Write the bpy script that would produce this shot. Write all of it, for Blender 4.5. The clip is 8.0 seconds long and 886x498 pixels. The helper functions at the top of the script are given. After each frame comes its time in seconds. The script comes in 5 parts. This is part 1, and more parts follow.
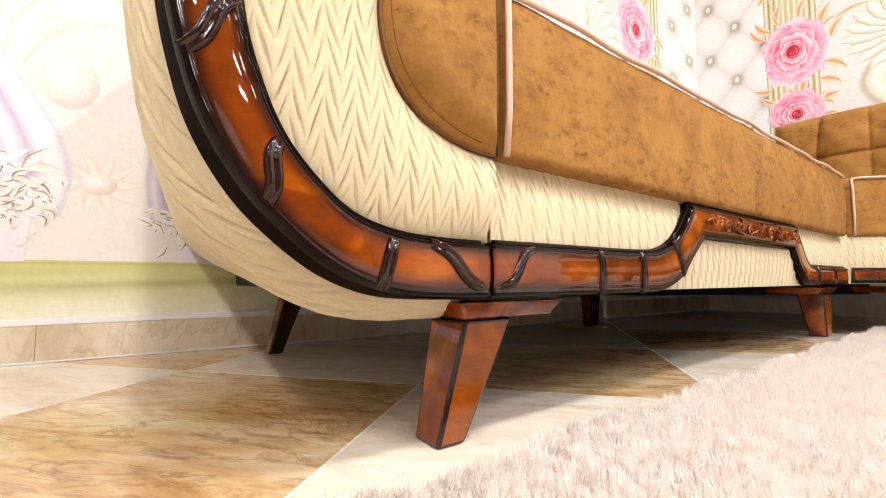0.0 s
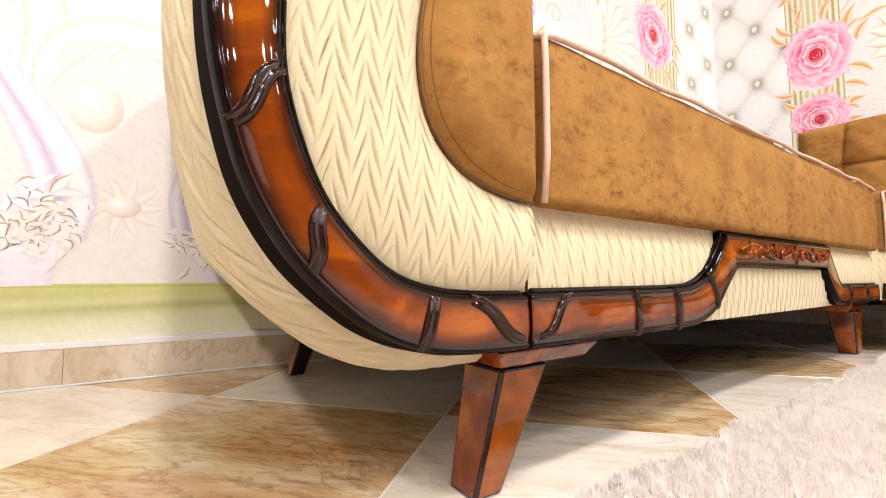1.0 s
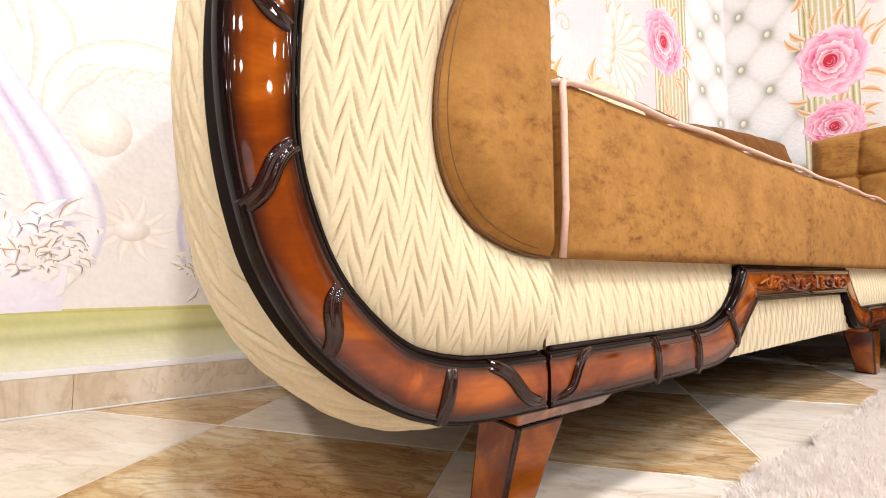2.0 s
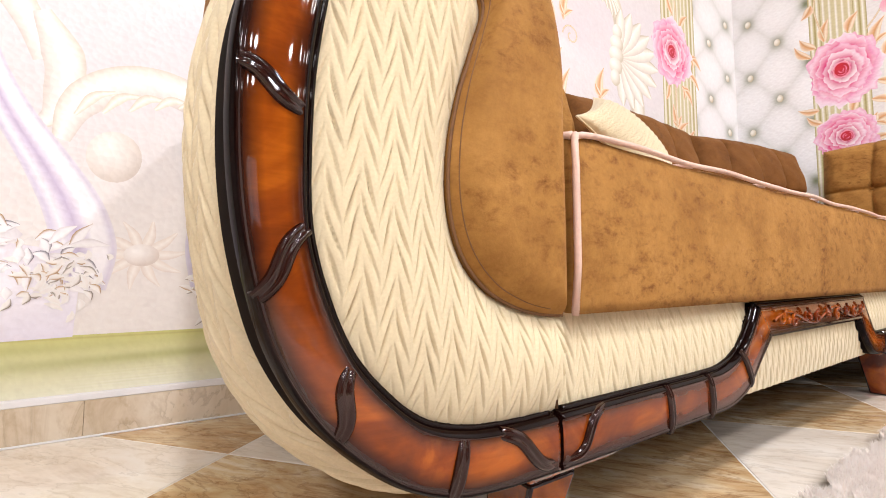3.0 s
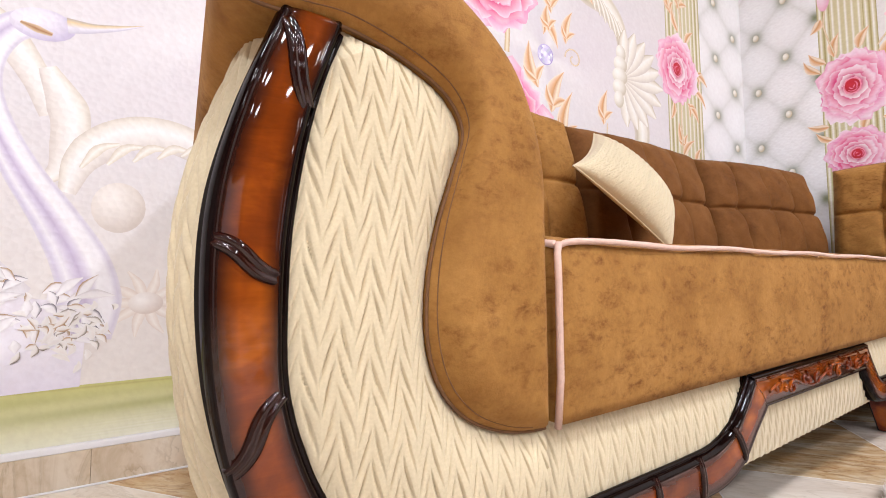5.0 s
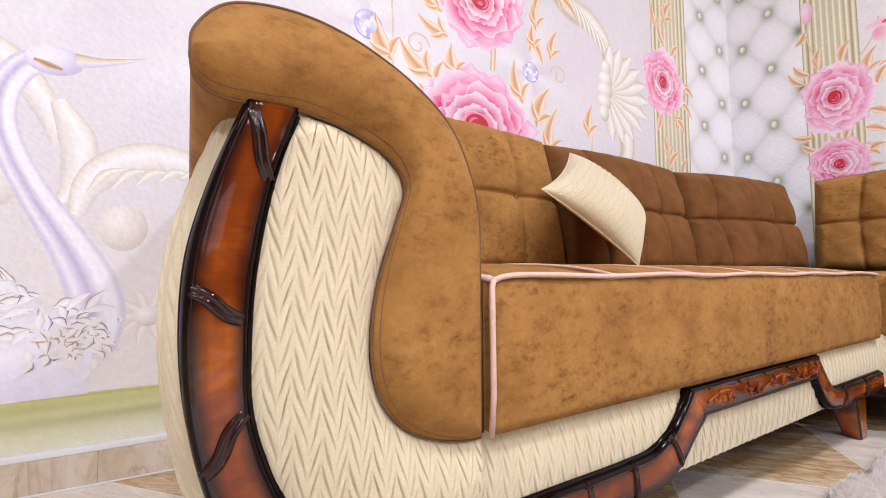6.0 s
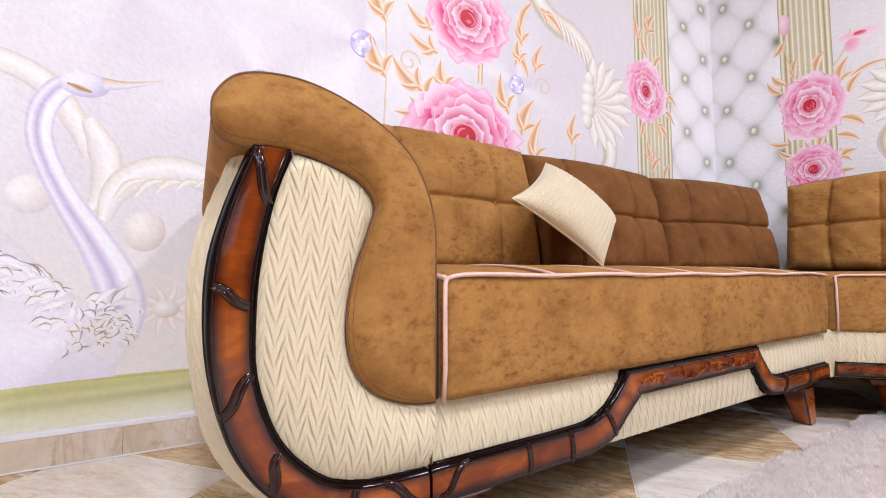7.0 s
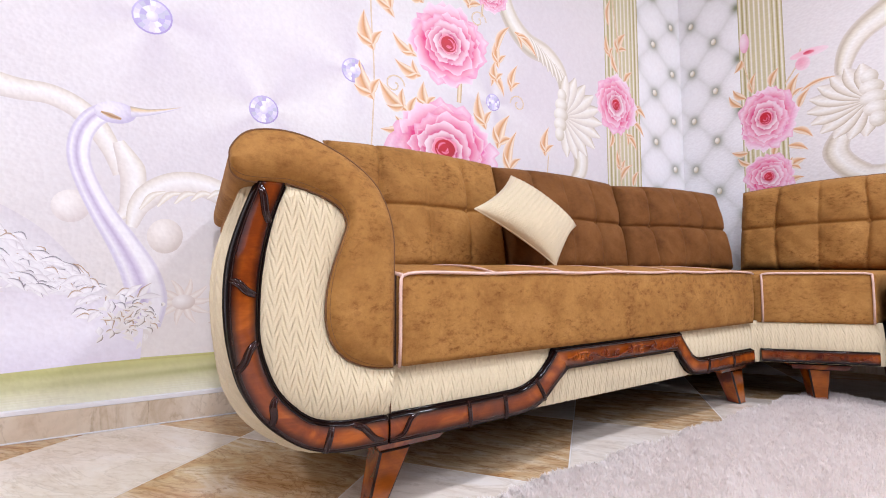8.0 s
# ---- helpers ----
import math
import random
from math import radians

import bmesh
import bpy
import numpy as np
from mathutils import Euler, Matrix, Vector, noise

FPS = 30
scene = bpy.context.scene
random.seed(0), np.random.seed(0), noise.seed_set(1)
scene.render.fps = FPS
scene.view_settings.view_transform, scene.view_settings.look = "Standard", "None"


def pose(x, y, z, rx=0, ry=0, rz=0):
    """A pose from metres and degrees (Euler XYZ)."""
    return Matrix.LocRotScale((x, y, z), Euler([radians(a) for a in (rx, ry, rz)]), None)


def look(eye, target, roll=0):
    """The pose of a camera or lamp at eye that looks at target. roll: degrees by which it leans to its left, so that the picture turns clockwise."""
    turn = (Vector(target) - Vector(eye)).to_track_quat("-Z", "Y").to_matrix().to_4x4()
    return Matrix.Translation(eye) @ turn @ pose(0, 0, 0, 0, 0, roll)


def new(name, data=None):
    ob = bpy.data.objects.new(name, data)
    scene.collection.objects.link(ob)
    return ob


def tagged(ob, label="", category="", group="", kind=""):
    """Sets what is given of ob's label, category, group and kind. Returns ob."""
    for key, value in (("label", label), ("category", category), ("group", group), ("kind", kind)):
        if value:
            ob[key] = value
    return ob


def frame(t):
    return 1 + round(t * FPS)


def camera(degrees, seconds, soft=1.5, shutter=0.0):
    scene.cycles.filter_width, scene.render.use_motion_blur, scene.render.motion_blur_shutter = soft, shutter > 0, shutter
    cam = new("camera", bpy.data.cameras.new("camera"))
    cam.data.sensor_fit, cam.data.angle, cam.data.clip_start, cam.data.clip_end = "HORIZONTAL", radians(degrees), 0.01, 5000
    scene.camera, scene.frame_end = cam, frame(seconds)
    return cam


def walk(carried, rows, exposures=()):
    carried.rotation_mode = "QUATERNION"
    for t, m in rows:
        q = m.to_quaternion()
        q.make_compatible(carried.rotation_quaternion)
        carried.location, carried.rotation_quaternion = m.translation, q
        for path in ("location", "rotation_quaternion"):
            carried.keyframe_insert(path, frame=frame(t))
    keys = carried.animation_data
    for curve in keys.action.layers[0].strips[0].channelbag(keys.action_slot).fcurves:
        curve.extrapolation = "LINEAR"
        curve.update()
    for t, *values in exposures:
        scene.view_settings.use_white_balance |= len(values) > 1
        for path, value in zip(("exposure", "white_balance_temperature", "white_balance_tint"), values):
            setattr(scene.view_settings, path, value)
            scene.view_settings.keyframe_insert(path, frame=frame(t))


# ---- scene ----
cam = camera(92.8, 8.0, 1.0)
PATH = [
    (0, (0.229, 0.464, 0.166), (1.31, 2.141, 0.306), -0.0),
    (0.5, (0.22, 0.472, 0.185), (1.273, 2.166, 0.325), 0.0),
    (1, (0.21, 0.481, 0.213), (1.252, 2.182, 0.351), -0.1),
    (1.5, (0.207, 0.488, 0.24), (1.239, 2.196, 0.372), -0.1),
    (3, (0.202, 0.494, 0.319), (1.2, 2.223, 0.451), -0.1),
    (3.5, (0.199, 0.496, 0.344), (1.189, 2.229, 0.474), -0.1),
    (4, (0.2, 0.498, 0.372), (1.182, 2.235, 0.5), -0.2),
    (4.5, (0.203, 0.493, 0.397), (1.178, 2.235, 0.523), -0.2),
    (5.8, (0.237, 0.406, 0.455), (1.178, 2.166, 0.581), -0.5),
    (6, (0.236, 0.384, 0.457), (1.176, 2.144, 0.584), -0.4),
    (6.5, (0.234, 0.327, 0.46), (1.163, 2.095, 0.584), -0.3),
    (7, (0.229, 0.249, 0.458), (1.148, 2.021, 0.577), -0.2),
    (7.5, (0.221, 0.16, 0.455), (1.133, 1.936, 0.57), -0.2),
    (8, (0.214, 0.035, 0.456), (1.123, 1.813, 0.57), -0.2),
]
EXPOSURE = [(0, -0.50, 6450, 11), (1.5, -0.52, 6350, 11), (3.5, -0.76, 6080, 13), (4.5, -0.84, 5970, 13), (6, -0.98, 5720, 16), (8, -0.98, 5560, 17)]
walk(cam, [(t, look(eye, target, roll)) for t, eye, target, roll in PATH], EXPOSURE)

# ---- light ----
world = bpy.data.worlds.new("world")
scene.world = world
world.use_nodes = True
world.node_tree.nodes["Background"].inputs["Color"].default_value = (1.0, 0.97, 0.93, 1)
world.node_tree.nodes["Background"].inputs["Strength"].default_value = 0.15

# plan
WALL_Y = 1.612
CORNER = Vector((2.655, WALL_Y, 0))
WALL_DIR = Vector((0.1929, -0.9812, 0))
WALL_NRM = Vector((-0.9812, -0.1929, 0))
CEIL = 2.9
ROOM_W, ROOM_S = -3.4, -6.0
# rows of ceiling lights: distance along the room and power of each lamp
LIGHT_ROWS = [(-0.60, 68), (-1.70, 46), (-2.6, 22), (-3.7, 12), (-4.8, 8)]
LIGHT_COLUMNS = (-1.55, 0.26, 2.05)
WINDOW = 7


# ---- mesh helpers ----
def finish(me, mat, smooth=True):
    me.materials.append(mat)
    if smooth:
        me.polygons.foreach_set("use_smooth", [True] * len(me.polygons))
    me.update()


def link(name, me, parent=None, label=""):
    ob = new(name, me)
    if parent is not None:
        ob.parent = parent
    if label:
        ob["label"] = label
    return ob


def thing(name, m, label, category, group="", kind=""):
    ob = new(name)
    ob.matrix_world = m
    ob.empty_display_size = 0.1
    return tagged(ob, label, category, group, kind)


def part(name, bm, mat, parent, label="", smooth=False):
    me = bpy.data.meshes.new(name)
    bm.normal_update()
    bm.to_mesh(me)
    bm.free()
    finish(me, mat, smooth)
    return link(name, me, parent, label)


def quads(n, m, loop_n=False, loop_m=False):
    idx = np.arange(n * m).reshape(n, m)
    if loop_n:
        idx = np.vstack([idx, idx[:1]])
    if loop_m:
        idx = np.hstack([idx, idx[:, :1]])
    return np.stack([idx[:-1, :-1], idx[1:, :-1], idx[1:, 1:], idx[:-1, 1:]], -1).reshape(-1, 4)


def raw_mesh(name, verts, faces, mat, smooth=True, uv=None, col=None):
    me = bpy.data.meshes.new(name)
    me.from_pydata(np.asarray(verts, float).reshape(-1, 3).tolist(), [], faces if isinstance(faces, list) else faces.tolist())
    if uv is not None:
        layer = me.uv_layers.new(name="UVMap")
        vi = np.empty(len(me.loops), dtype=np.int32)
        me.loops.foreach_get("vertex_index", vi)
        layer.data.foreach_set("uv", np.asarray(uv, float).reshape(-1, 2)[vi].ravel())
    if col is not None:
        att = me.color_attributes.new("print", "FLOAT_COLOR", "POINT")
        c = np.asarray(col, float).reshape(-1, 3)
        att.data.foreach_set("color", np.hstack([c, np.ones((len(c), 1))]).ravel())
    finish(me, mat, smooth)
    return me


def sheet(name, P, mat, parent=None, label="", loop_n=False, loop_m=False, uv=None, col=None, flip=False, smooth=True):
    P = np.asarray(P, float)
    n, m = P.shape[:2]
    f = quads(n, m, loop_n, loop_m)
    if flip:
        f = f[:, ::-1]
    return link(name, raw_mesh(name, P, f, mat, smooth, uv, col), parent, label)


def spline(pts, n):
    """Catmull-Rom through the points, n samples evenly by length."""
    p = np.asarray(pts, float)
    p = np.vstack([2 * p[0] - p[1], p, 2 * p[-1] - p[-2]])
    out = []
    for i in range(1, len(p) - 2):
        a, b, c, d = p[i - 1:i + 3]
        for t in np.linspace(0, 1, 24, endpoint=False):
            out.append(0.5 * (2 * b + (c - a) * t + (2 * a - 5 * b + 4 * c - d) * t * t + (3 * b - a - 3 * c + d) * t ** 3))
    out.append(p[-2])
    return resample(out, n)


def resample(pts, n):
    o = np.asarray(pts, float)
    s = np.concatenate([[0], np.cumsum(np.linalg.norm(np.diff(o, axis=0), axis=1))])
    q = np.linspace(0, s[-1], n)
    return np.stack([np.interp(q, s, o[:, k]) for k in range(o.shape[1])], 1)


def tube_points(path, radius, sides=8, closed=False):
    p = np.asarray(path, float)
    t = np.gradient(p, axis=0)
    if closed:
        t = np.roll(p, -1, 0) - np.roll(p, 1, 0)
    t /= np.linalg.norm(t, axis=1)[:, None] + 1e-12
    ref = np.array([0, 1, 0.0]) if abs(t[:, 1]).mean() < 0.8 else np.array([0, 0, 1.0])
    a = np.cross(t, ref)
    a /= np.linalg.norm(a, axis=1)[:, None] + 1e-12
    b = np.cross(t, a)
    ang = np.linspace(0, 2 * math.pi, sides, endpoint=False)
    r = np.asarray(radius, float) * np.ones(len(p))
    return p[:, None] + r[:, None, None] * (a[:, None] * np.cos(ang)[None, :, None] + b[:, None] * np.sin(ang)[None, :, None])


def tube(name, path, radius, mat, parent, label="", sides=8, closed=False):
    P = tube_points(path, radius, sides, closed)
    if not closed:
        P = np.concatenate([P[:1].mean(1, keepdims=True) + 0 * P[:1], P, P[-1:].mean(1, keepdims=True) + 0 * P[-1:]])
    return sheet(name, P, mat, parent, label, loop_n=closed, loop_m=True)


def box(bm, lo, hi, bevel=0.0, seg=2):
    r = bmesh.ops.create_cube(bm, size=1)
    c, d = (Vector(lo) + Vector(hi)) / 2, Vector(hi) - Vector(lo)
    for v in r["verts"]:
        v.co = Vector((v.co.x * d.x, v.co.y * d.y, v.co.z * d.z)) + c
    if bevel:
        es = list({e for v in r["verts"] for e in v.link_edges})
        bmesh.ops.bevel(bm, geom=es, offset=bevel, segments=seg, profile=0.5, affect="EDGES")
    return bm


def hexa(bm, low, high):
    """A block between a lower and an upper four-cornered outline."""
    vs = [bm.verts.new(p) for p in (*low, *high)]
    for f in ((3, 2, 1, 0), (4, 5, 6, 7), (0, 1, 5, 4), (1, 2, 6, 5), (2, 3, 7, 6), (3, 0, 4, 7)):
        bm.faces.new([vs[i] for i in f])
    return bm


def sm(a, b, x):
    t = np.clip((np.asarray(x, float) - a) / (b - a), 0, 1)
    return t * t * (3 - 2 * t)


def rgb(r, g, b):
    """Linear colour from 0-255 values."""
    c = np.array([r, g, b]) / 255.0
    return np.where(c <= 0.04045, c / 12.92, ((c + 0.055) / 1.055) ** 2.4)


# ---- materials ----
def nodes(name):
    m = bpy.data.materials.new(name)
    m.use_nodes = True
    nt = m.node_tree
    return m, nt, nt.nodes["Principled BSDF"]


def add(nt, kind, **values):
    n = nt.nodes.new(kind)
    for k, v in values.items():
        n.inputs[k.replace("_", " ")].default_value = v
    return n


def ramp(nt, fac, stops):
    r = nt.nodes.new("ShaderNodeValToRGB")
    while len(r.color_ramp.elements) < len(stops):
        r.color_ramp.elements.new(0.5)
    for e, (p, c) in zip(r.color_ramp.elements, stops):
        e.position, e.color = p, (*c, 1)
    nt.links.new(fac, r.inputs["Fac"])
    return r.outputs["Color"]


def coords(nt, scale=(1, 1, 1), space="Object"):
    t = nt.nodes.new("ShaderNodeTexCoord")
    mp = nt.nodes.new("ShaderNodeMapping")
    mp.inputs["Scale"].default_value = scale
    nt.links.new(t.outputs[space], mp.inputs["Vector"])
    return mp.outputs["Vector"]


def noise_fac(nt, vec, scale, detail=4.0, rough=0.55, distort=0.0):
    n = add(nt, "ShaderNodeTexNoise", Scale=scale, Detail=detail, Roughness=rough, Distortion=distort)
    nt.links.new(vec, n.inputs["Vector"])
    return n.outputs["Fac"]


def bump(nt, bs, height, strength, distance):
    b = add(nt, "ShaderNodeBump", Strength=strength, Distance=distance)
    nt.links.new(height, b.inputs["Height"])
    nt.links.new(b.outputs["Normal"], bs.inputs["Normal"])


def mix(nt, fac, a, b, kind="MIX"):
    m = nt.nodes.new("ShaderNodeMix")
    m.data_type, m.blend_type = "RGBA", kind
    for sock, v in ((m.inputs[0], fac), (m.inputs[6], a), (m.inputs[7], b)):
        if hasattr(v, "links") or hasattr(v, "is_linked"):
            nt.links.new(v, sock)
        else:
            sock.default_value = v if isinstance(v, (int, float)) else (*v, 1)
    return m.outputs[2]


def make_suede(name="brown_suede", k=(1, 1, 1), marks=1.0, sheen=0.05):
    """Brushed suede: cloudy tone, clusters of dark scuffs in drawn-out patches, fine nap."""
    m, nt, bs = nodes(name)
    v = coords(nt)
    flat = coords(nt, (0.75, 0.75, 1.25))
    big = noise_fac(nt, v, 8, 6, 0.66, 0.3)
    mask = noise_fac(nt, flat, 7, 4, 0.6, 0.6)
    fine = noise_fac(nt, flat, 66, 7, 0.72, 0.3)
    base = ramp(nt, big, [(q, tuple(x * y for x, y in zip(c, k))) for q, c in ((0.28, (0.215, 0.094, 0.021)), (0.44, (0.312, 0.148, 0.035)), (0.58, (0.380, 0.189, 0.048)), (0.74, (0.46, 0.240, 0.069)))])
    spots = ramp(nt, fine, [(0.32, (0.46, 0.37, 0.33)), (0.43, (0.80, 0.75, 0.71)), (0.52, (1, 1, 1)), (0.75, (1.12, 1.10, 1.05))])
    where = ramp(nt, mask, [(0.36, (0.12 * marks,) * 3), (0.60, (marks,) * 3)])
    nap = ramp(nt, noise_fac(nt, v, 190, 4, 0.7), [(0.3, (0.86, 0.84, 0.82)), (0.65, (1.04, 1.04, 1.03))])
    tone = mix(nt, where, base, mix(nt, 1.0, base, spots, "MULTIPLY"))
    nt.links.new(mix(nt, 0.8, tone, mix(nt, 1.0, tone, nap, "MULTIPLY")), bs.inputs["Base Color"])
    bs.inputs["Roughness"].default_value = 0.78
    bs.inputs["Specular IOR Level"].default_value = 0.15
    bs.inputs["Sheen Weight"].default_value = sheen
    bs.inputs["Sheen Roughness"].default_value = 0.4
    bs.inputs["Sheen Tint"].default_value = (0.9, 0.6, 0.35, 1)
    bump(nt, bs, noise_fac(nt, v, 230, 5, 0.7), 0.4, 0.0014)
    return m


def make_cream(name="cream_fabric", c=(0.71, 0.60, 0.395)):
    m, nt, bs = nodes(name)
    v = coords(nt)
    a = ramp(nt, noise_fac(nt, v, 9, 3), [(0.3, tuple(0.92 * x for x in c)), (0.7, c)])
    b = ramp(nt, noise_fac(nt, v, 420, 3), [(0.3, (0.9, 0.89, 0.86)), (0.7, (1, 1, 1))])
    nt.links.new(mix(nt, 1.0, a, b, "MULTIPLY"), bs.inputs["Base Color"])
    bs.inputs["Roughness"].default_value = 0.8
    bs.inputs["Sheen Weight"].default_value = 0.3
    bs.inputs["Sheen Roughness"].default_value = 0.4
    bump(nt, bs, noise_fac(nt, v, 900, 3), 0.25, 0.0006)
    return m


def make_lacquer(name, burst, pale=0.0):
    """Glossy stained wood; with burst the stain darkens to both edges of the moulding (UV x runs across it)."""
    m, nt, bs = nodes(name)
    v = coords(nt, (1, 1, 1))
    g = noise_fac(nt, coords(nt, (6, 40, 40)), 3, 6, 0.6, 1.5)
    cloud = noise_fac(nt, v, 10, 5, 0.55, 0.9)
    wood = ramp(nt, cloud, [(0.34, (0.085, 0.009, 0.0015)), (0.48, (0.18, 0.027, 0.002)), (0.64, (0.39, 0.090, 0.0045))])
    wood = mix(nt, pale, wood, (0.46, 0.15, 0.012))
    grain = ramp(nt, g, [(0.35, (0.78, 0.74, 0.7)), (0.6, (1, 1, 1))])
    c = mix(nt, 0.7, wood, grain, "MULTIPLY")
    if burst:
        t = nt.nodes.new("ShaderNodeTexCoord")
        sep = nt.nodes.new("ShaderNodeSeparateXYZ")
        nt.links.new(t.outputs["UV"], sep.inputs[0])
        w = ramp(nt, sep.outputs["X"], [(0.0, (0, 0, 0)), (0.16, (0.01, 0.01, 0.01)), (0.25, (0.30, 0.30, 0.30)), (0.42, (1, 1, 1)), (0.66, (1, 1, 1)), (0.82, (0.35, 0.35, 0.35)), (0.90, (0.01, 0.01, 0.01)), (1.0, (0, 0, 0))])
        c = mix(nt, w, (0.014, 0.004, 0.003), c)
    nt.links.new(c, bs.inputs["Base Color"])
    bs.inputs["Roughness"].default_value = 0.35
    bs.inputs["Coat Weight"].default_value = 1.0
    bs.inputs["Coat Roughness"].default_value = 0.035
    bs.inputs["Coat IOR"].default_value = 1.52
    bs.inputs["Specular IOR Level"].default_value = 0.0
    bump(nt, bs, g, 0.03, 0.0006)
    return m


def make_plain(name, c, rough, spec=0.5, nscale=30, amount=0.15, bumps=0.1, coat=0.0):
    m, nt, bs = nodes(name)
    v = coords(nt)
    f = noise_fac(nt, v, nscale, 5, 0.6)
    nt.links.new(ramp(nt, f, [(0.3, tuple(x * (1 - amount) for x in c)), (0.7, c)]), bs.inputs["Base Color"])
    bs.inputs["Roughness"].default_value = rough
    bs.inputs["Specular IOR Level"].default_value = spec
    bs.inputs["Coat Weight"].default_value = coat
    bs.inputs["Coat Roughness"].default_value = 0.05
    if bumps:
        bump(nt, bs, noise_fac(nt, v, nscale * 8, 4), bumps, 0.001)
    return m


def make_tile(name, stops, vein):
    """Polished stone-look tile; each tile takes its own cut of the veining."""
    m, nt, bs = nodes(name)
    info = nt.nodes.new("ShaderNodeObjectInfo")
    t = nt.nodes.new("ShaderNodeTexCoord")
    mul = nt.nodes.new("ShaderNodeVectorMath")
    mul.operation = "MULTIPLY_ADD"
    comb = nt.nodes.new("ShaderNodeCombineXYZ")
    sc = nt.nodes.new("ShaderNodeMath")
    sc.operation = "MULTIPLY"
    sc.inputs[1].default_value = 37.0
    nt.links.new(info.outputs["Random"], sc.inputs[0])
    for k in (0, 1, 2):
        nt.links.new(sc.outputs[0], comb.inputs[k])
    nt.links.new(t.outputs["Object"], mul.inputs[0])
    mul.inputs[1].default_value = (2.0, 6.0, 1)
    nt.links.new(comb.outputs[0], mul.inputs[2])
    f = noise_fac(nt, mul.outputs[0], 1.5, 8, 0.66, 1.8)
    f2 = noise_fac(nt, mul.outputs[0], 9, 5, 0.7, 0.5)
    a = ramp(nt, f, stops)
    b = ramp(nt, f2, [(0.34, vein), (0.5, (1, 1, 1)), (0.7, (1.0, 1.0, 1.0))])
    thin = noise_fac(nt, mul.outputs[0], 2.2, 9, 0.62, 1.2)
    c = ramp(nt, thin, [(0.455, (1, 1, 1)), (0.49, vein), (0.50, tuple(0.8 * x for x in vein)), (0.51, (1, 1, 1)), (0.56, (1.06, 1.05, 1.04)), (0.60, (1, 1, 1))])
    nt.links.new(mix(nt, 0.7, mix(nt, 0.8, a, b, "MULTIPLY"), mix(nt, 0.8, mix(nt, 0.8, a, b, "MULTIPLY"), c, "MULTIPLY")), bs.inputs["Base Color"])
    bs.inputs["Roughness"].default_value = 0.11
    bs.inputs["Specular IOR Level"].default_value = 0.6
    return m


def make_print():
    """Printed mural: colours of the artwork under a fine embossed, faintly satin vinyl."""
    m, nt, bs = nodes("mural_print")
    at = nt.nodes.new("ShaderNodeAttribute")
    at.attribute_name = "print"
    v = coords(nt)
    n = ramp(nt, noise_fac(nt, v, 60, 5, 0.6), [(0.3, (0.88, 0.87, 0.87)), (0.7, (0.94, 0.94, 0.94))])
    nt.links.new(mix(nt, 1.0, at.outputs["Color"], n, "MULTIPLY"), bs.inputs["Base Color"])
    bs.inputs["Roughness"].default_value = 0.5
    vo = add(nt, "ShaderNodeTexVoronoi", Scale=75.0)
    nt.links.new(v, vo.inputs["Vector"])
    bump(nt, bs, vo.outputs["Distance"], 0.45, 0.0025)
    return m


SUEDE = make_suede()
# darker copy of the suede; nap and shade are put into its colour
SHADED_SUEDE = make_suede("shaded_suede", (0.53, 0.45, 0.47), 0.4, 0.03)
CREAM = make_cream()
LACQUER = make_lacquer("burst_lacquer", True, 0.10)
STAIN = make_lacquer("stained_wood", False)
LIT_AMBER = make_lacquer("lit_amber_wood", False, 0.28)
RIB = make_plain("dark_red_lacquer", (0.020, 0.004, 0.002), 0.30, spec=0.0, coat=1.0, bumps=0.0)
PIPING = make_plain("pink_piping", (0.74, 0.50, 0.40), 0.6, nscale=200)
LINING = make_plain("black_lining", (0.02, 0.018, 0.016), 0.9)
SEAM = make_plain("brown_seam", (0.18, 0.08, 0.026), 0.75, nscale=200)
GAP_SHADE = make_plain("gap_shade_brown", (0.028, 0.011, 0.005), 0.9, nscale=120)
PRINT = make_print()
GROUT = make_plain("pale_grout", (0.78, 0.73, 0.66), 0.8, nscale=60)
WHITE = make_plain("white_paint", (0.8, 0.79, 0.77), 0.6, nscale=12, amount=0.05)
STRIP = make_plain("white_strip", (0.82, 0.80, 0.80), 0.4, nscale=12, amount=0.05)
TILE_BROWN = make_tile("brown_tile", [(0.25, (0.34, 0.17, 0.065)), (0.38, (0.52, 0.31, 0.135)), (0.52, (0.64, 0.46, 0.26)), (0.68, (0.78, 0.66, 0.48))], (0.60, 0.48, 0.38))
TILE_CREAM = make_tile("cream_tile", [(0.25, (0.66, 0.55, 0.44)), (0.5, (0.80, 0.71, 0.60)), (0.8, (0.86, 0.80, 0.73))], (0.88, 0.84, 0.78))
TILE_SKIRT = make_tile("skirting_tile", [(0.25, (0.50, 0.39, 0.27)), (0.5, (0.67, 0.56, 0.42)), (0.8, (0.78, 0.70, 0.58))], (0.8, 0.74, 0.66))

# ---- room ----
# unseen ceiling, west and south walls: coloured dark to hold down bounced light
CEILING = make_plain("low_bounce_ceiling", (0.16, 0.15, 0.145), 0.7, nscale=8, amount=0.05)
GREY_LOW_BOUNCE = make_plain("low_bounce_grey", (0.36, 0.34, 0.32), 0.7, nscale=8, amount=0.08)
DIM = make_plain("low_bounce_taupe", (0.11, 0.09, 0.075), 0.7, nscale=8, amount=0.1)


def wall_box(name, lo, hi, mat=WHITE, label="plain painted wall"):
    bm = bmesh.new()
    box(bm, lo, hi)
    return tagged(part(name, bm, mat, None), label, "wall", kind="structure")


